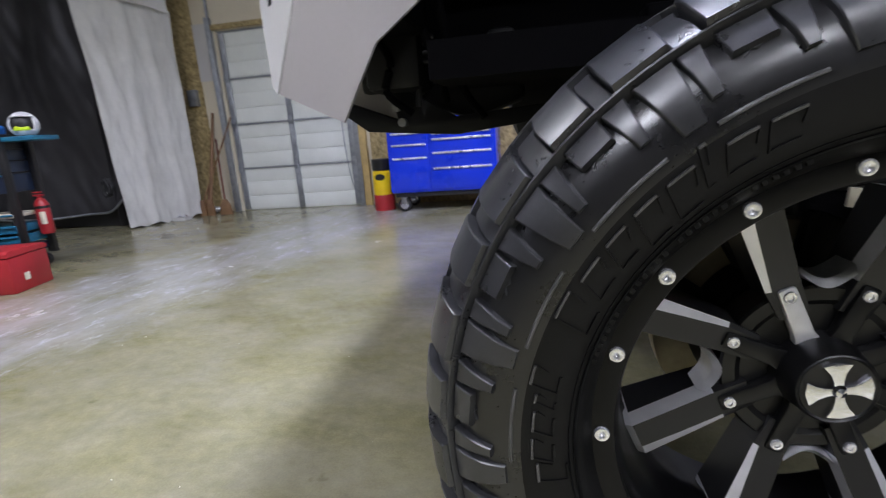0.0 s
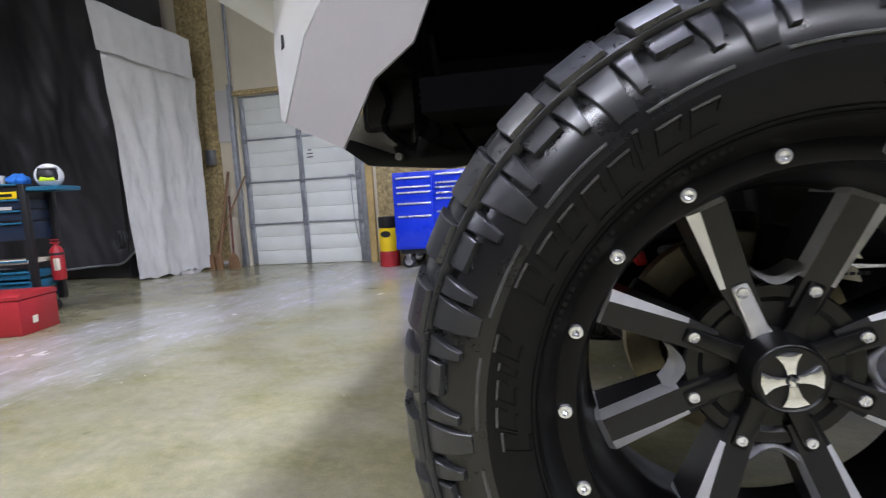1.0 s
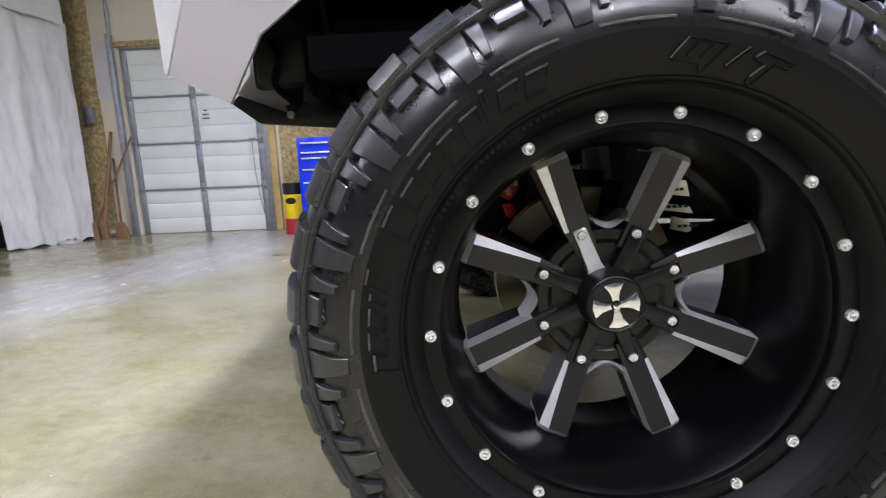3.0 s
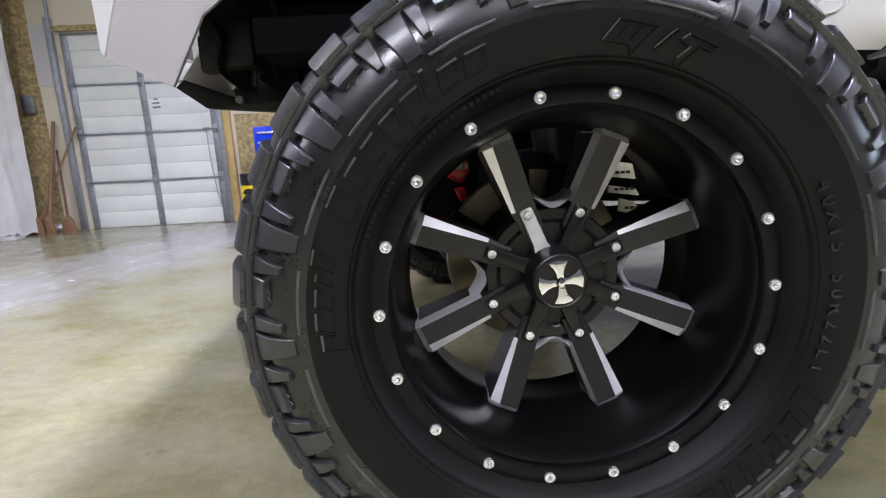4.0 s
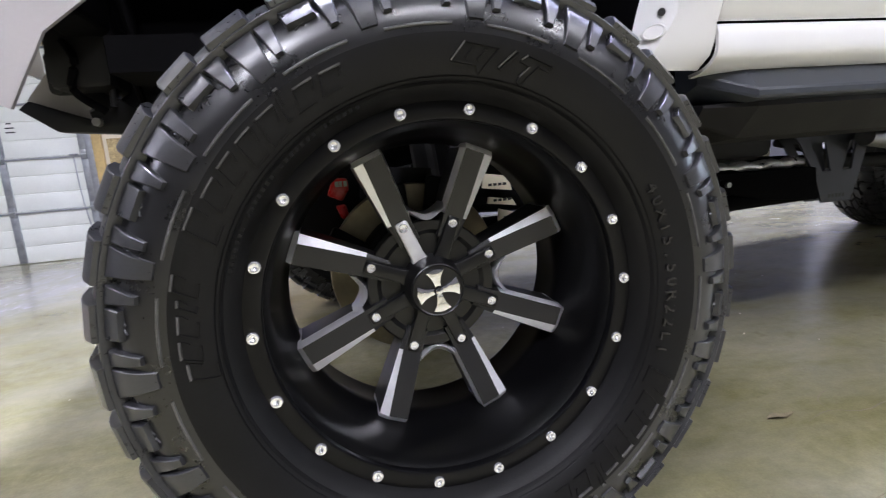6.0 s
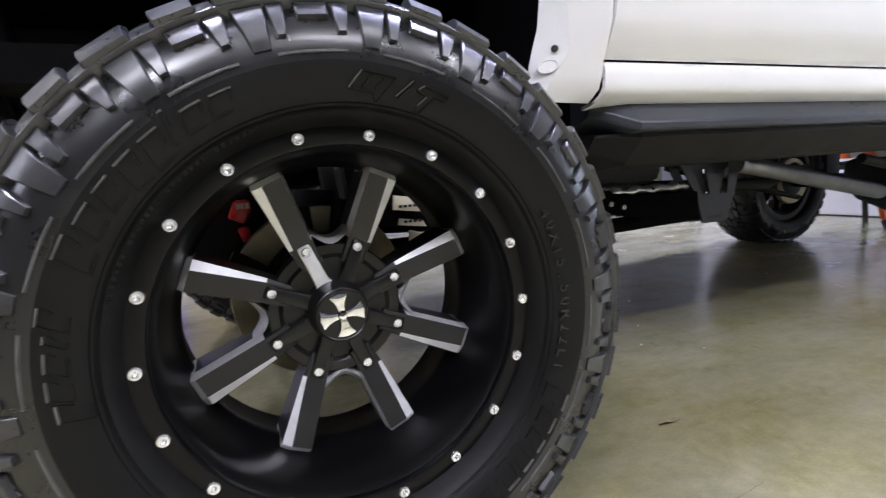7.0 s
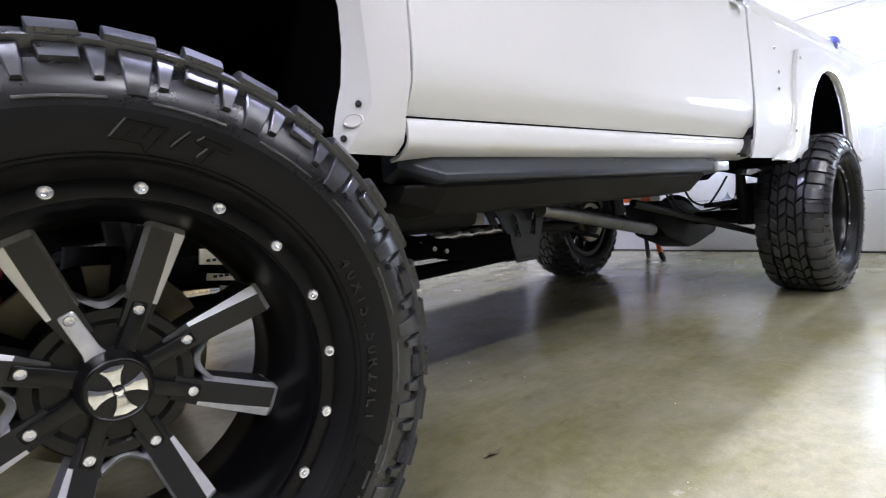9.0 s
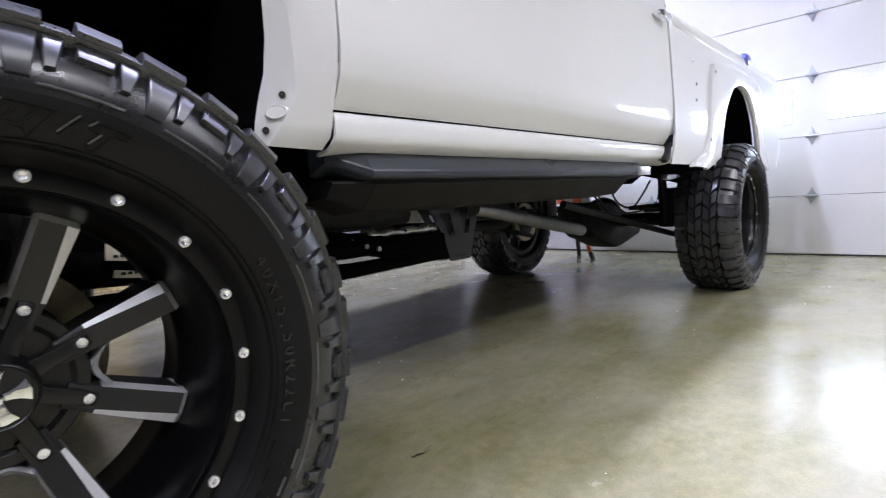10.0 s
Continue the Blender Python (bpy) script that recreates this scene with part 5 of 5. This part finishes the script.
box(bm, 0.04, 1.12, 0.03, 0.57, 0.16, 0.21)
part("base", bm, BLACKP, chest)
for col, (xa, xb) in enumerate(((0.03, 0.445), (0.47, 1.13))):
    zs = (1.00, 0.90, 0.84, 0.72, 0.58) if col == 0 else (1.02, 0.93, 0.88, 0.82, 0.76, 0.62, 0.46)
    bottoms = list(zs[1:]) + [0.23]
    for z, zb in zip(zs, bottoms):
        bm = bmesh.new()
        box(bm, xa, xb, -0.012, 0.0, zb + 0.008, z - 0.004 + 0.012, 0.003)
        dr = part("drawer", bm, BLUE, chest)
        bm = bmesh.new()
        box(bm, xa + 0.02, xb - 0.02, -0.030, -0.012, z - 0.014, z + 0.004, 0.004)
        part("drawer_pull", bm, TRIMALU, dr, "bright aluminium drawer pull")
for x in (0.12, 1.04):
    for y in (0.08, 0.52):
        bm = bmesh.new()
        lathe(bm, [(-0.025, 0.02), (-0.025, 0.055), (-0.02, 0.075), (0.02, 0.075), (0.025, 0.055), (0.025, 0.02)], 20, closed=True)
        bmesh.ops.transform(bm, matrix=Matrix.Translation((x, y, 0.075)), verts=bm.verts)
        w = part("caster", bm, BLACKP, chest)
        bm = bmesh.new()
        lathe(bm, [(-0.028, 0.001), (-0.030, 0.03), (-0.026, 0.048)], 20)
        bmesh.ops.transform(bm, matrix=Matrix.Translation((x, y, 0.075)), verts=bm.verts)
        part("caster_hub", bm, CHROME, w)
        bm = bmesh.new()
        box(bm, x - 0.03, x + 0.03, y - 0.035, y + 0.035, 0.08, 0.162, 0.004)
        part("caster_fork", bm, STEEL, chest)

keg = thing("oil_keg", "yellow oil keg with a red base and black top", "drum", (-2.105, 5.03, 0))
bm = bmesh.new()
def zlathe(bm, prof, n=32, mat=0, closed=False):
    k0 = len(bm.verts)
    lathe(bm, [(-z, r) for z, r in prof], n, mat, closed)
    bm.verts.ensure_lookup_table()
    bmesh.ops.transform(bm, matrix=Matrix.Rotation(radians(-90), 4, "X"), verts=bm.verts[k0:])
    return bm
zlathe(bm, [(0.18, 0.001), (0.18, 0.112), (0.19, 0.115), (0.40, 0.115), (0.44, 0.112), (0.45, 0.10), (0.45, 0.001)])
part("barrel", bm, YELLOW, keg)
bm = bmesh.new()
zlathe(bm, [(0.0, 0.001), (0.0, 0.116), (0.012, 0.119), (0.17, 0.118), (0.18, 0.114), (0.18, 0.001)])
part("base_band", bm, RED, keg, "red band")
bm = bmesh.new()
zlathe(bm, [(0.452, 0.001), (0.452, 0.105), (0.47, 0.112), (0.57, 0.112), (0.58, 0.105), (0.58, 0.001)])
part("top", bm, BLACKP, keg, "black top")
bm = bmesh.new()
zlathe(bm, [(0.0, 0.06), (0.004, 0.058), (0.004, 0.001)], 24)
bmesh.ops.transform(bm, matrix=Matrix.Translation((0, -0.113, 0.38)) @ Matrix.Rotation(radians(90), 4, "X") @ Matrix.Diagonal((1.0, 0.62, 1, 1)), verts=bm.verts)
part("badge", bm, BLACKP, keg, "dark oval badge")

cart = thing("tool_cart", "dark blue tool cart with open shelves and drawers", "tool cart", (-4.89, 2.465, 0))
cart.rotation_euler = (0, 0, radians(14))
for x in (0.02, 0.60):
    for y in (0.02, 0.31):
        bm = bmesh.new()
        box(bm, x - 0.02, x + 0.04, y - 0.02, y + 0.03, 0.10, 1.05, 0.006)
        part("post", bm, BLACKP, cart)
for z0, z1, m in ((0.14, 0.20, NAVY), (0.22, 0.29, TEAL), (0.31, 0.37, TEAL), (0.43, 0.46, PAPER), (0.62, 0.76, NAVY), (0.775, 0.855, NAVY), (0.865, 0.94, NAVY), (0.95, 1.06, BLACKP)):
    bm = bmesh.new()
    box(bm, 0.03, 0.60, -0.005, 0.31, z0, z1, 0.006)
    dr = part("shelf" if m in (PAPER, TEAL) else "drawer", bm, m, cart)
    bm = bmesh.new()
    box(bm, 0.03, 0.60, -0.022, -0.004, z1 - 0.014, z1, 0.003)
    part("edge_strip", bm, TEAL, dr)
bm = bmesh.new()
box(bm, 0.60, 0.88, 0.02, 0.30, 1.00, 1.035, 0.006)
part("side_shelf", bm, TEAL, cart, "blue fold-out side shelf")
bm = bmesh.new()
box(bm, 0.42, 0.585, -0.012, -0.004, 0.945, 1.0, 0.002)
part("sticker", bm, YELLOW, cart, "yellow sticker")
bm = bmesh.new()
box(bm, 0.455, 0.555, -0.014, -0.0115, 0.962, 0.985)
part("sticker_print", bm, BLACKP, cart)
bm = bmesh.new()
zlathe(bm, [(0.0, 0.036), (0.004, 0.035), (0.004, 0.001)], 24)
bmesh.ops.transform(bm, matrix=Matrix.Translation((0.34, -0.008, 0.972)) @ Matrix.Rotation(radians(90), 4, "X"), verts=bm.verts)
ring = part("round_sticker", bm, DOORWHITE, cart, "round white sticker with a grey ring")
bm = bmesh.new()
zlathe(bm, [(0.004, 0.028), (0.0055, 0.027), (0.0055, 0.019), (0.004, 0.018)], 24)
bmesh.ops.transform(bm, matrix=Matrix.Translation((0.34, -0.008, 0.972)) @ Matrix.Rotation(radians(90), 4, "X"), verts=bm.verts)
part("sticker_ring", bm, GALV, ring)
bm = bmesh.new()
zlathe(bm, [(0.0, 0.04), (0.004, 0.039), (0.004, 0.001)], 24)
bmesh.ops.transform(bm, matrix=Matrix.Translation((0.24, -0.008, 0.695)) @ Matrix.Rotation(radians(90), 4, "X"), verts=bm.verts)
part("round_sticker", bm, GALV, cart, "round grey sticker")
bm = bmesh.new()
box(bm, 0.20, 0.285, -0.012, -0.004, 0.935, 0.955, 0.002)
part("sticker", bm, YELLOW, cart, "yellow sticker")
bm = bmesh.new()
box(bm, 0.36, 0.55, -0.028, -0.022, 0.86, 0.885)
part("paper_label", bm, DOORWHITE, cart, "white paper label")
for x in (0.08, 0.56):
    bm = bmesh.new()
    lathe(bm, [(-0.02, 0.001), (-0.02, 0.05), (0.02, 0.05), (0.02, 0.001)], 16)
    bmesh.ops.transform(bm, matrix=Matrix.Translation((x, 0.06, 0.05)), verts=bm.verts)
    part("caster", bm, BLACKP, cart)
    bm = bmesh.new()
    lathe(bm, [(-0.02, 0.001), (-0.02, 0.05), (0.02, 0.05), (0.02, 0.001)], 16)
    bmesh.ops.transform(bm, matrix=Matrix.Translation((x, 0.27, 0.05)), verts=bm.verts)
    part("caster", bm, BLACKP, cart)

helmet = thing("helmet", "white and lime racing helmet on the side shelf", "helmet", (-4.22, 2.80, 1.035))
bm = bmesh.new()
FACE = Vector((0.60, -0.80, 0.05)).normalized()          # the way the open face looks
bmesh.ops.create_uvsphere(bm, u_segments=40, v_segments=28, radius=0.135, matrix=Matrix.Translation((0, 0, 0.115)))
gone = []
for v in bm.verts:
    d = (v.co - Vector((0, 0, 0.125))).normalized()
    side = d - FACE * d.dot(FACE)
    if v.co.z < 0.006 or (d.dot(FACE) > 0.35 and abs(side.z) < 0.46 and Vector((side.x, side.y)).length < 0.72):
        gone.append(v)
bmesh.ops.delete(bm, geom=gone, context="VERTS")
thicken(part("shell", bm, WHITE, helmet, "white shell with an open face", 60), 0.014)
bm = bmesh.new()
bmesh.ops.create_uvsphere(bm, u_segments=20, v_segments=12, radius=0.112, matrix=Matrix.Translation((0, 0, 0.114)))
part("lining", bm, BLACKP, helmet, "dark lining", 60)
bm = bmesh.new()
prism(bm, [(-0.075, 0.055), (0.075, 0.055), (0.06, 0.095), (0.01, 0.085), (-0.05, 0.10)], "y", -0.128, -0.100, 0.006)
bmesh.ops.rotate(bm, verts=bm.verts, cent=(0, 0, 0), matrix=Matrix.Rotation(math.atan2(FACE.x, -FACE.y), 3, "Z"))
part("chin_graphic", bm, LIME, helmet, "lime green chin pad")

helmet.scale = (0.74, 0.74, 0.74)
rag = thing("rag", "crumpled blue shop rag on the cart top", "rag", (-4.45, 2.74, 1.06))
bm = bmesh.new()
bmesh.ops.create_icosphere(bm, subdivisions=3, radius=0.075)
for v in bm.verts:
    n = noise.noise(v.co * 22)
    v.co *= 1 + 0.35 * n
    v.co.z = max(0.0, v.co.z * 0.75 + 0.035)
part("cloth", bm, RAGBLUE, rag, "", 60)
tub = thing("plastic_tub", "small grey plastic tub with bottles", "tub", (-4.66, 2.72, 1.06))
bm = bmesh.new()
zlathe(bm, [(0.0, 0.001), (0.0, 0.055), (0.08, 0.065), (0.085, 0.065), (0.085, 0.058), (0.01, 0.05), (0.01, 0.001)], 20)
part("tub_body", bm, DOORPANEL, tub)
bm = bmesh.new()
zlathe(bm, [(0.01, 0.001), (0.01, 0.022), (0.10, 0.022), (0.12, 0.01), (0.15, 0.01), (0.15, 0.001)], 14)
part("bottle", bm, DOORWHITE, tub)

ext = thing("fire_extinguisher", "red fire extinguisher hung on the cart post", "extinguisher", (-4.27, 2.82, 0.27))
bm = bmesh.new()
zlathe(bm, [(0.0, 0.001), (0.0, 0.045), (0.012, 0.05), (0.24, 0.05), (0.275, 0.03), (0.285, 0.018), (0.30, 0.018), (0.30, 0.001)], 24)
part("cylinder", bm, RED, ext)
bm = bmesh.new()
box(bm, -0.05, 0.035, -0.012, 0.012, 0.30, 0.315, 0.004)
box(bm, -0.05, 0.03, -0.008, 0.008, 0.325, 0.337, 0.004)
part("handle", bm, RED, ext, "red squeeze handle")
bm = bmesh.new()
zlathe(bm, [(0.205, 0.051), (0.215, 0.0515), (0.225, 0.051)], 24)
part("band", bm, BLACKP, ext)
bm = bmesh.new()
box(bm, 0.01, 0.045, -0.052, -0.02, 0.08, 0.18, 0.004)
part("label_plate", bm, PAPER, ext, "pale printed label")

rb = thing("red_toolbox", "red steel toolbox on the floor before the cart", "toolbox", (-4.555, 1.85, 0))
rb.rotation_euler = (0, 0, radians(14))
bm = bmesh.new()
box(bm, 0, 0.83, 0, 0.36, 0, 0.24, 0.008)
part("body", bm, RED, rb)
bm = bmesh.new()
prism(bm, [(-0.005, 0.243), (0.365, 0.243), (0.365, 0.27), (0.33, 0.285), (0.03, 0.285), (-0.005, 0.27)], "x", -0.005, 0.835, 0.005)
part("lid", bm, RED, rb)
bm = bmesh.new()
box(bm, 0.835, 0.838, 0.10, 0.145, 0.07, 0.12)
part("sticker", bm, PAPER, rb, "pale square sticker")

# white overhead door in the east wall with a row of lit windows
east = thing("door_2", "white sectional overhead door with a row of daylit windows, closed", "garage door", (X1, 0, 0), kind="structure")
ES = 0.553
for s in range(6):
    z0, z1 = 0.012 + s * ES, 0.012 + (s + 1) * ES
    bm = bmesh.new()
    if s == 2:
        edges = [RY0, -1.62, -1.02, -0.75, -0.15, 0.12, 0.72, 0.99, 1.59, 1.86, 2.46, RY1]
        wins = set(zip(edges[1::2], edges[2::2]))
        for a, b in zip(edges, edges[1:]):
            if (a, b) in wins:
                box(bm, 0.03, 0.075, a, b, z0 + 0.002, z0 + 0.13)
                box(bm, 0.03, 0.075, a, b, z1 - 0.10, z1 - 0.002)
                w = bmesh.new()
                box(w, 0.014, 0.020, a + 0.008, b - 0.008, z0 + 0.138, z1 - 0.108, 0.002)
                part("window_pane", w, DAYLIGHT, east, "pane with bright daylight behind")
                w = bmesh.new()
                for q in ((a, a + 0.03, z0 + 0.13, z1 - 0.10), (b - 0.03, b, z0 + 0.13, z1 - 0.10), (a, b, z0 + 0.13, z0 + 0.16), (a, b, z1 - 0.13, z1 - 0.10)):
                    box(w, 0.022, 0.06, *q, 0.004)
                part("window_frame", w, DOORWHITE, east)
            else:
                box(bm, 0.03, 0.075, a, b, z0 + 0.002, z1 - 0.002)
    else:
        box(bm, 0.03, 0.075, RY0, RY1, z0 + 0.002, z1 - 0.002, 0.004)
    part("door_section", bm, DOORWHITE, east, "", 0)
    if s:
        for y in (-1.5, -0.036, 1.45, 2.95):
            bm = bmesh.new()
            prism(bm, [(y - 0.045, z0), (y - 0.02, z0 + 0.035), (y, z0 + 0.085), (y + 0.02, z0 + 0.035), (y + 0.045, z0), (y + 0.02, z0 - 0.035), (y, z0 - 0.085), (y - 0.02, z0 - 0.035)], "x", 0.018, 0.030, 0.002)
            tube(bm, [(0.012, y - 0.05, z0), (0.012, y + 0.05, z0)], 0.012, 8)
            part("hinge", bm, GALV, east, "diamond-shaped steel hinge")
bm = bmesh.new()
box(bm, 0.028, 0.072, RY0, RY1, 0.0, 0.012)
part("bottom_seal", bm, BLACKP, east)
for y in (RY0 + 0.03, RY1 - 0.03):
    bm = bmesh.new()
    box(bm, -0.04, 0.02, y - 0.03, y + 0.03, 0, RTOP, 0.004)
    part("door_track", bm, GALV, east)

# striped barrier behind the truck
stand = thing("road_barrier", "orange and white striped barrier with slanted orange legs", "barrier", (4.98, 1.72, 0))
for y in (0.065, 1.30):
    bm = bmesh.new()
    tube(bm, [(0, y + 0.03, 0.075), (0, y + 0.20, 0.68)], 0.026, 8)
    part("leg", bm, ORANGE, stand)
    bm = bmesh.new()
    tube(bm, [(0, y, 0.0), (0, y + 0.03, 0.08)], 0.029, 8)
    part("foot", bm, BLACKP, stand, "black rubber foot")
    bm = bmesh.new()
    tube(bm, [(0.30, y + 0.33, 0.0), (0.04, y + 0.24, 0.68)], 0.024, 8)
    part("leg", bm, BLACKP, stand)
for k in range(15):
    bm = bmesh.new()
    prism(bm, [(0.05 + k * 0.10, 0.62), (0.15 + k * 0.10, 0.62), (0.19 + k * 0.10, 0.74), (0.09 + k * 0.10, 0.74)], "x", -0.045, -0.028)
    part("stripe_board", bm, ORANGE if k % 2 else DOORWHITE, stand, "orange stripe" if k % 2 else "white stripe", 0)
# leaf and grit on the floor
leaf = thing("dry_leaf", "small dull brown dry leaf lying on the concrete", "leaf", (0.885, 0.238, 0.001))
bm = bmesh.new()
sheet(bm, lambda u, v: (-0.040 + 0.08 * u, (v - 0.5) * 0.022 * math.sin(math.pi * (0.08 + 0.86 * u)), 0.002 + 0.004 * (2 * v - 1) ** 2 + 0.004 * math.sin(7 * u)), 10, 4)
thicken(part("blade", bm, LEAFDRY, leaf, "", 60), 0.0008)
for pts in ([(0.93, 0.20), (1.02, 0.22), (1.10, 0.19), (1.22, 0.21), (1.33, 0.17)], [(1.02, 0.22), (1.05, 0.28), (1.12, 0.31)], [(0.55, -0.05), (0.66, -0.02), (0.74, -0.06), (0.86, -0.05)]):
    bm = bmesh.new()
    line = smooth_line([(x, y) for x, y in pts], 6)
    rows = []
    for k, (x, y) in enumerate(line):
        w = 0.0016 * math.sin(math.pi * (k + 0.5) / len(line)) + 0.0004
        jit = 0.004 * noise.noise((x * 40, y * 40, 0))
        rows.append([bm.verts.new((x, y + jit - w, 0.0012)), bm.verts.new((x, y + jit + w, 0.0012))])
    for p, q in zip(rows, rows[1:]):
        bm.faces.new((p[0], p[1], q[1], q[0]))
    part("hairline_crack", bm, LEAFDRY, floor_ob, "fine dark hairline crack", 0)
random.seed(4)
bm = bmesh.new()
for k in range(60):
    x, y = random.uniform(-2.5, 3.5), random.uniform(-1.6, 1.6)
    bmesh.ops.create_icosphere(bm, subdivisions=1, radius=random.uniform(0.0015, 0.004), matrix=Matrix.Translation((x, y, 0.0015)))
finish("floor_grit", bm, PAPER, None, "pale specks of grit scattered on the concrete floor", kind="stuff", category="grit")

# along the north wall
bm = bmesh.new()
tube(bm, [(-4.30, Y1 - 0.03, 0.05), (-4.27, Y1 - 0.03, 1.6), (-4.22, Y1 - 0.05, CEILING - 0.1)], 0.018, 10)
finish("conduit", bm, GALV, None, "grey steel conduit pipe running up the wall", 60, category="pipe", kind="structure")
eb = thing("switch_box", "grey metal electrical box on the board strip", "electrical box", (-4.62, Y1 - 0.016, 1.47))
bm = bmesh.new()
box(bm, -0.06, 0.06, -0.07, 0.0, -0.10, 0.10, 0.006)
part("box_body", bm, GALV, eb)
bm = bmesh.new()
box(bm, -0.05, 0.05, -0.076, -0.07, -0.09, 0.09, 0.003)
part("cover", bm, GALV, eb)
LEANING = ((-4.47, -4.40, 1.27, 0.022, WOODOLD, "old dark wooden board handle leaning on the wall"), (-4.60, -4.16, 1.20, 0.013, WOODOLD, "brown wooden broom handle leaning crosswise on the wall"),
           (-4.29, -4.42, 0.95, 0.014, WOODRED, "reddish wooden shovel handle leaning on the wall"), (-4.54, -4.45, 1.05, 0.013, WOODRED, "reddish wooden rake handle leaning on the wall"))
for k, (x0, x1, z1, rad, m, lab) in enumerate(LEANING):
    broom = thing("broom", lab, "broom", (x0, Y1 - 0.30 + 0.02 * k, 0), group="handles leaning on the wall")
    bm = bmesh.new()
    tube(bm, [(0, 0, 0.14), (x1 - x0, 0.26 - 0.02 * k, z1)], [rad, 0.85 * rad], 10)
    part("handle", bm, m, broom)
    bm = bmesh.new()
    w = 0.085 if k == 2 else 0.05
    prism(bm, [(-w, 0.0), (w, 0.0), (0.7 * w, 0.14), (0.02, 0.20), (-0.02, 0.20), (-0.7 * w, 0.14)], "y", -0.02, 0.02, 0.006)
    part("head", bm, WOODOLD, broom, "dark worn head")
bm = bmesh.new()
box(bm, -4.515, -4.285, Y1 - 0.014, Y1 - 0.001, 1.66, 2.33, 0.002)
finish("wall_board", bm, DOORWHITE, label="white board patch on the wall beside the garage door", kind="structure", category="wall board")
trash = thing("parts_tray", "small white tray of scrap on the floor", "tray", (-4.72, Y1 - 0.55, 0))
bm = bmesh.new()
for q in ((-0.09, 0.09, -0.06, 0.06, 0.0, 0.006), (-0.09, -0.084, -0.06, 0.06, 0.006, 0.04), (0.084, 0.09, -0.06, 0.06, 0.006, 0.04), (-0.084, 0.084, -0.06, -0.054, 0.006, 0.04), (-0.084, 0.084, 0.054, 0.06, 0.006, 0.04)):
    box(bm, *q)
part("tray_body", bm, DOORWHITE, trash, "", 0)
for x, y, m in ((-0.04, 0.0, CHROME), (0.02, 0.02, DOORWHITE), (0.05, -0.02, CHROME)):
    bm = bmesh.new()
    tube(bm, [(x - 0.02, y, 0.03), (x + 0.025, y + 0.01, 0.055)], 0.018, 10)
    part("scrap", bm, m, trash)
# printed marks, pull rope and latch on the garage door
bm = bmesh.new()
for k, w in enumerate((0.045, 0.08, 0.085)):
    box(bm, -3.25 - w / 2, -3.25 + w / 2, 0.033, 0.0385, 1.47 - k * 0.045, 1.482 - k * 0.045)
part("printed_mark", bm, BLACKP, north_door, "dark bars of small print", 0)
bm = bmesh.new()
tube(bm, [tuple(p) for p in smooth_line([(-2.70, -0.01, 1.10), (-2.69, -0.02, 0.75), (-2.66, -0.02, 0.40), (-2.61, -0.01, 0.12)], 5)], 0.006, 8)
tube(bm, [(-2.74, 0.0, 1.12), (-2.66, 0.0, 1.12)], 0.008, 8)
part("pull_rope", bm, GALV, north_door, "grey pull rope")
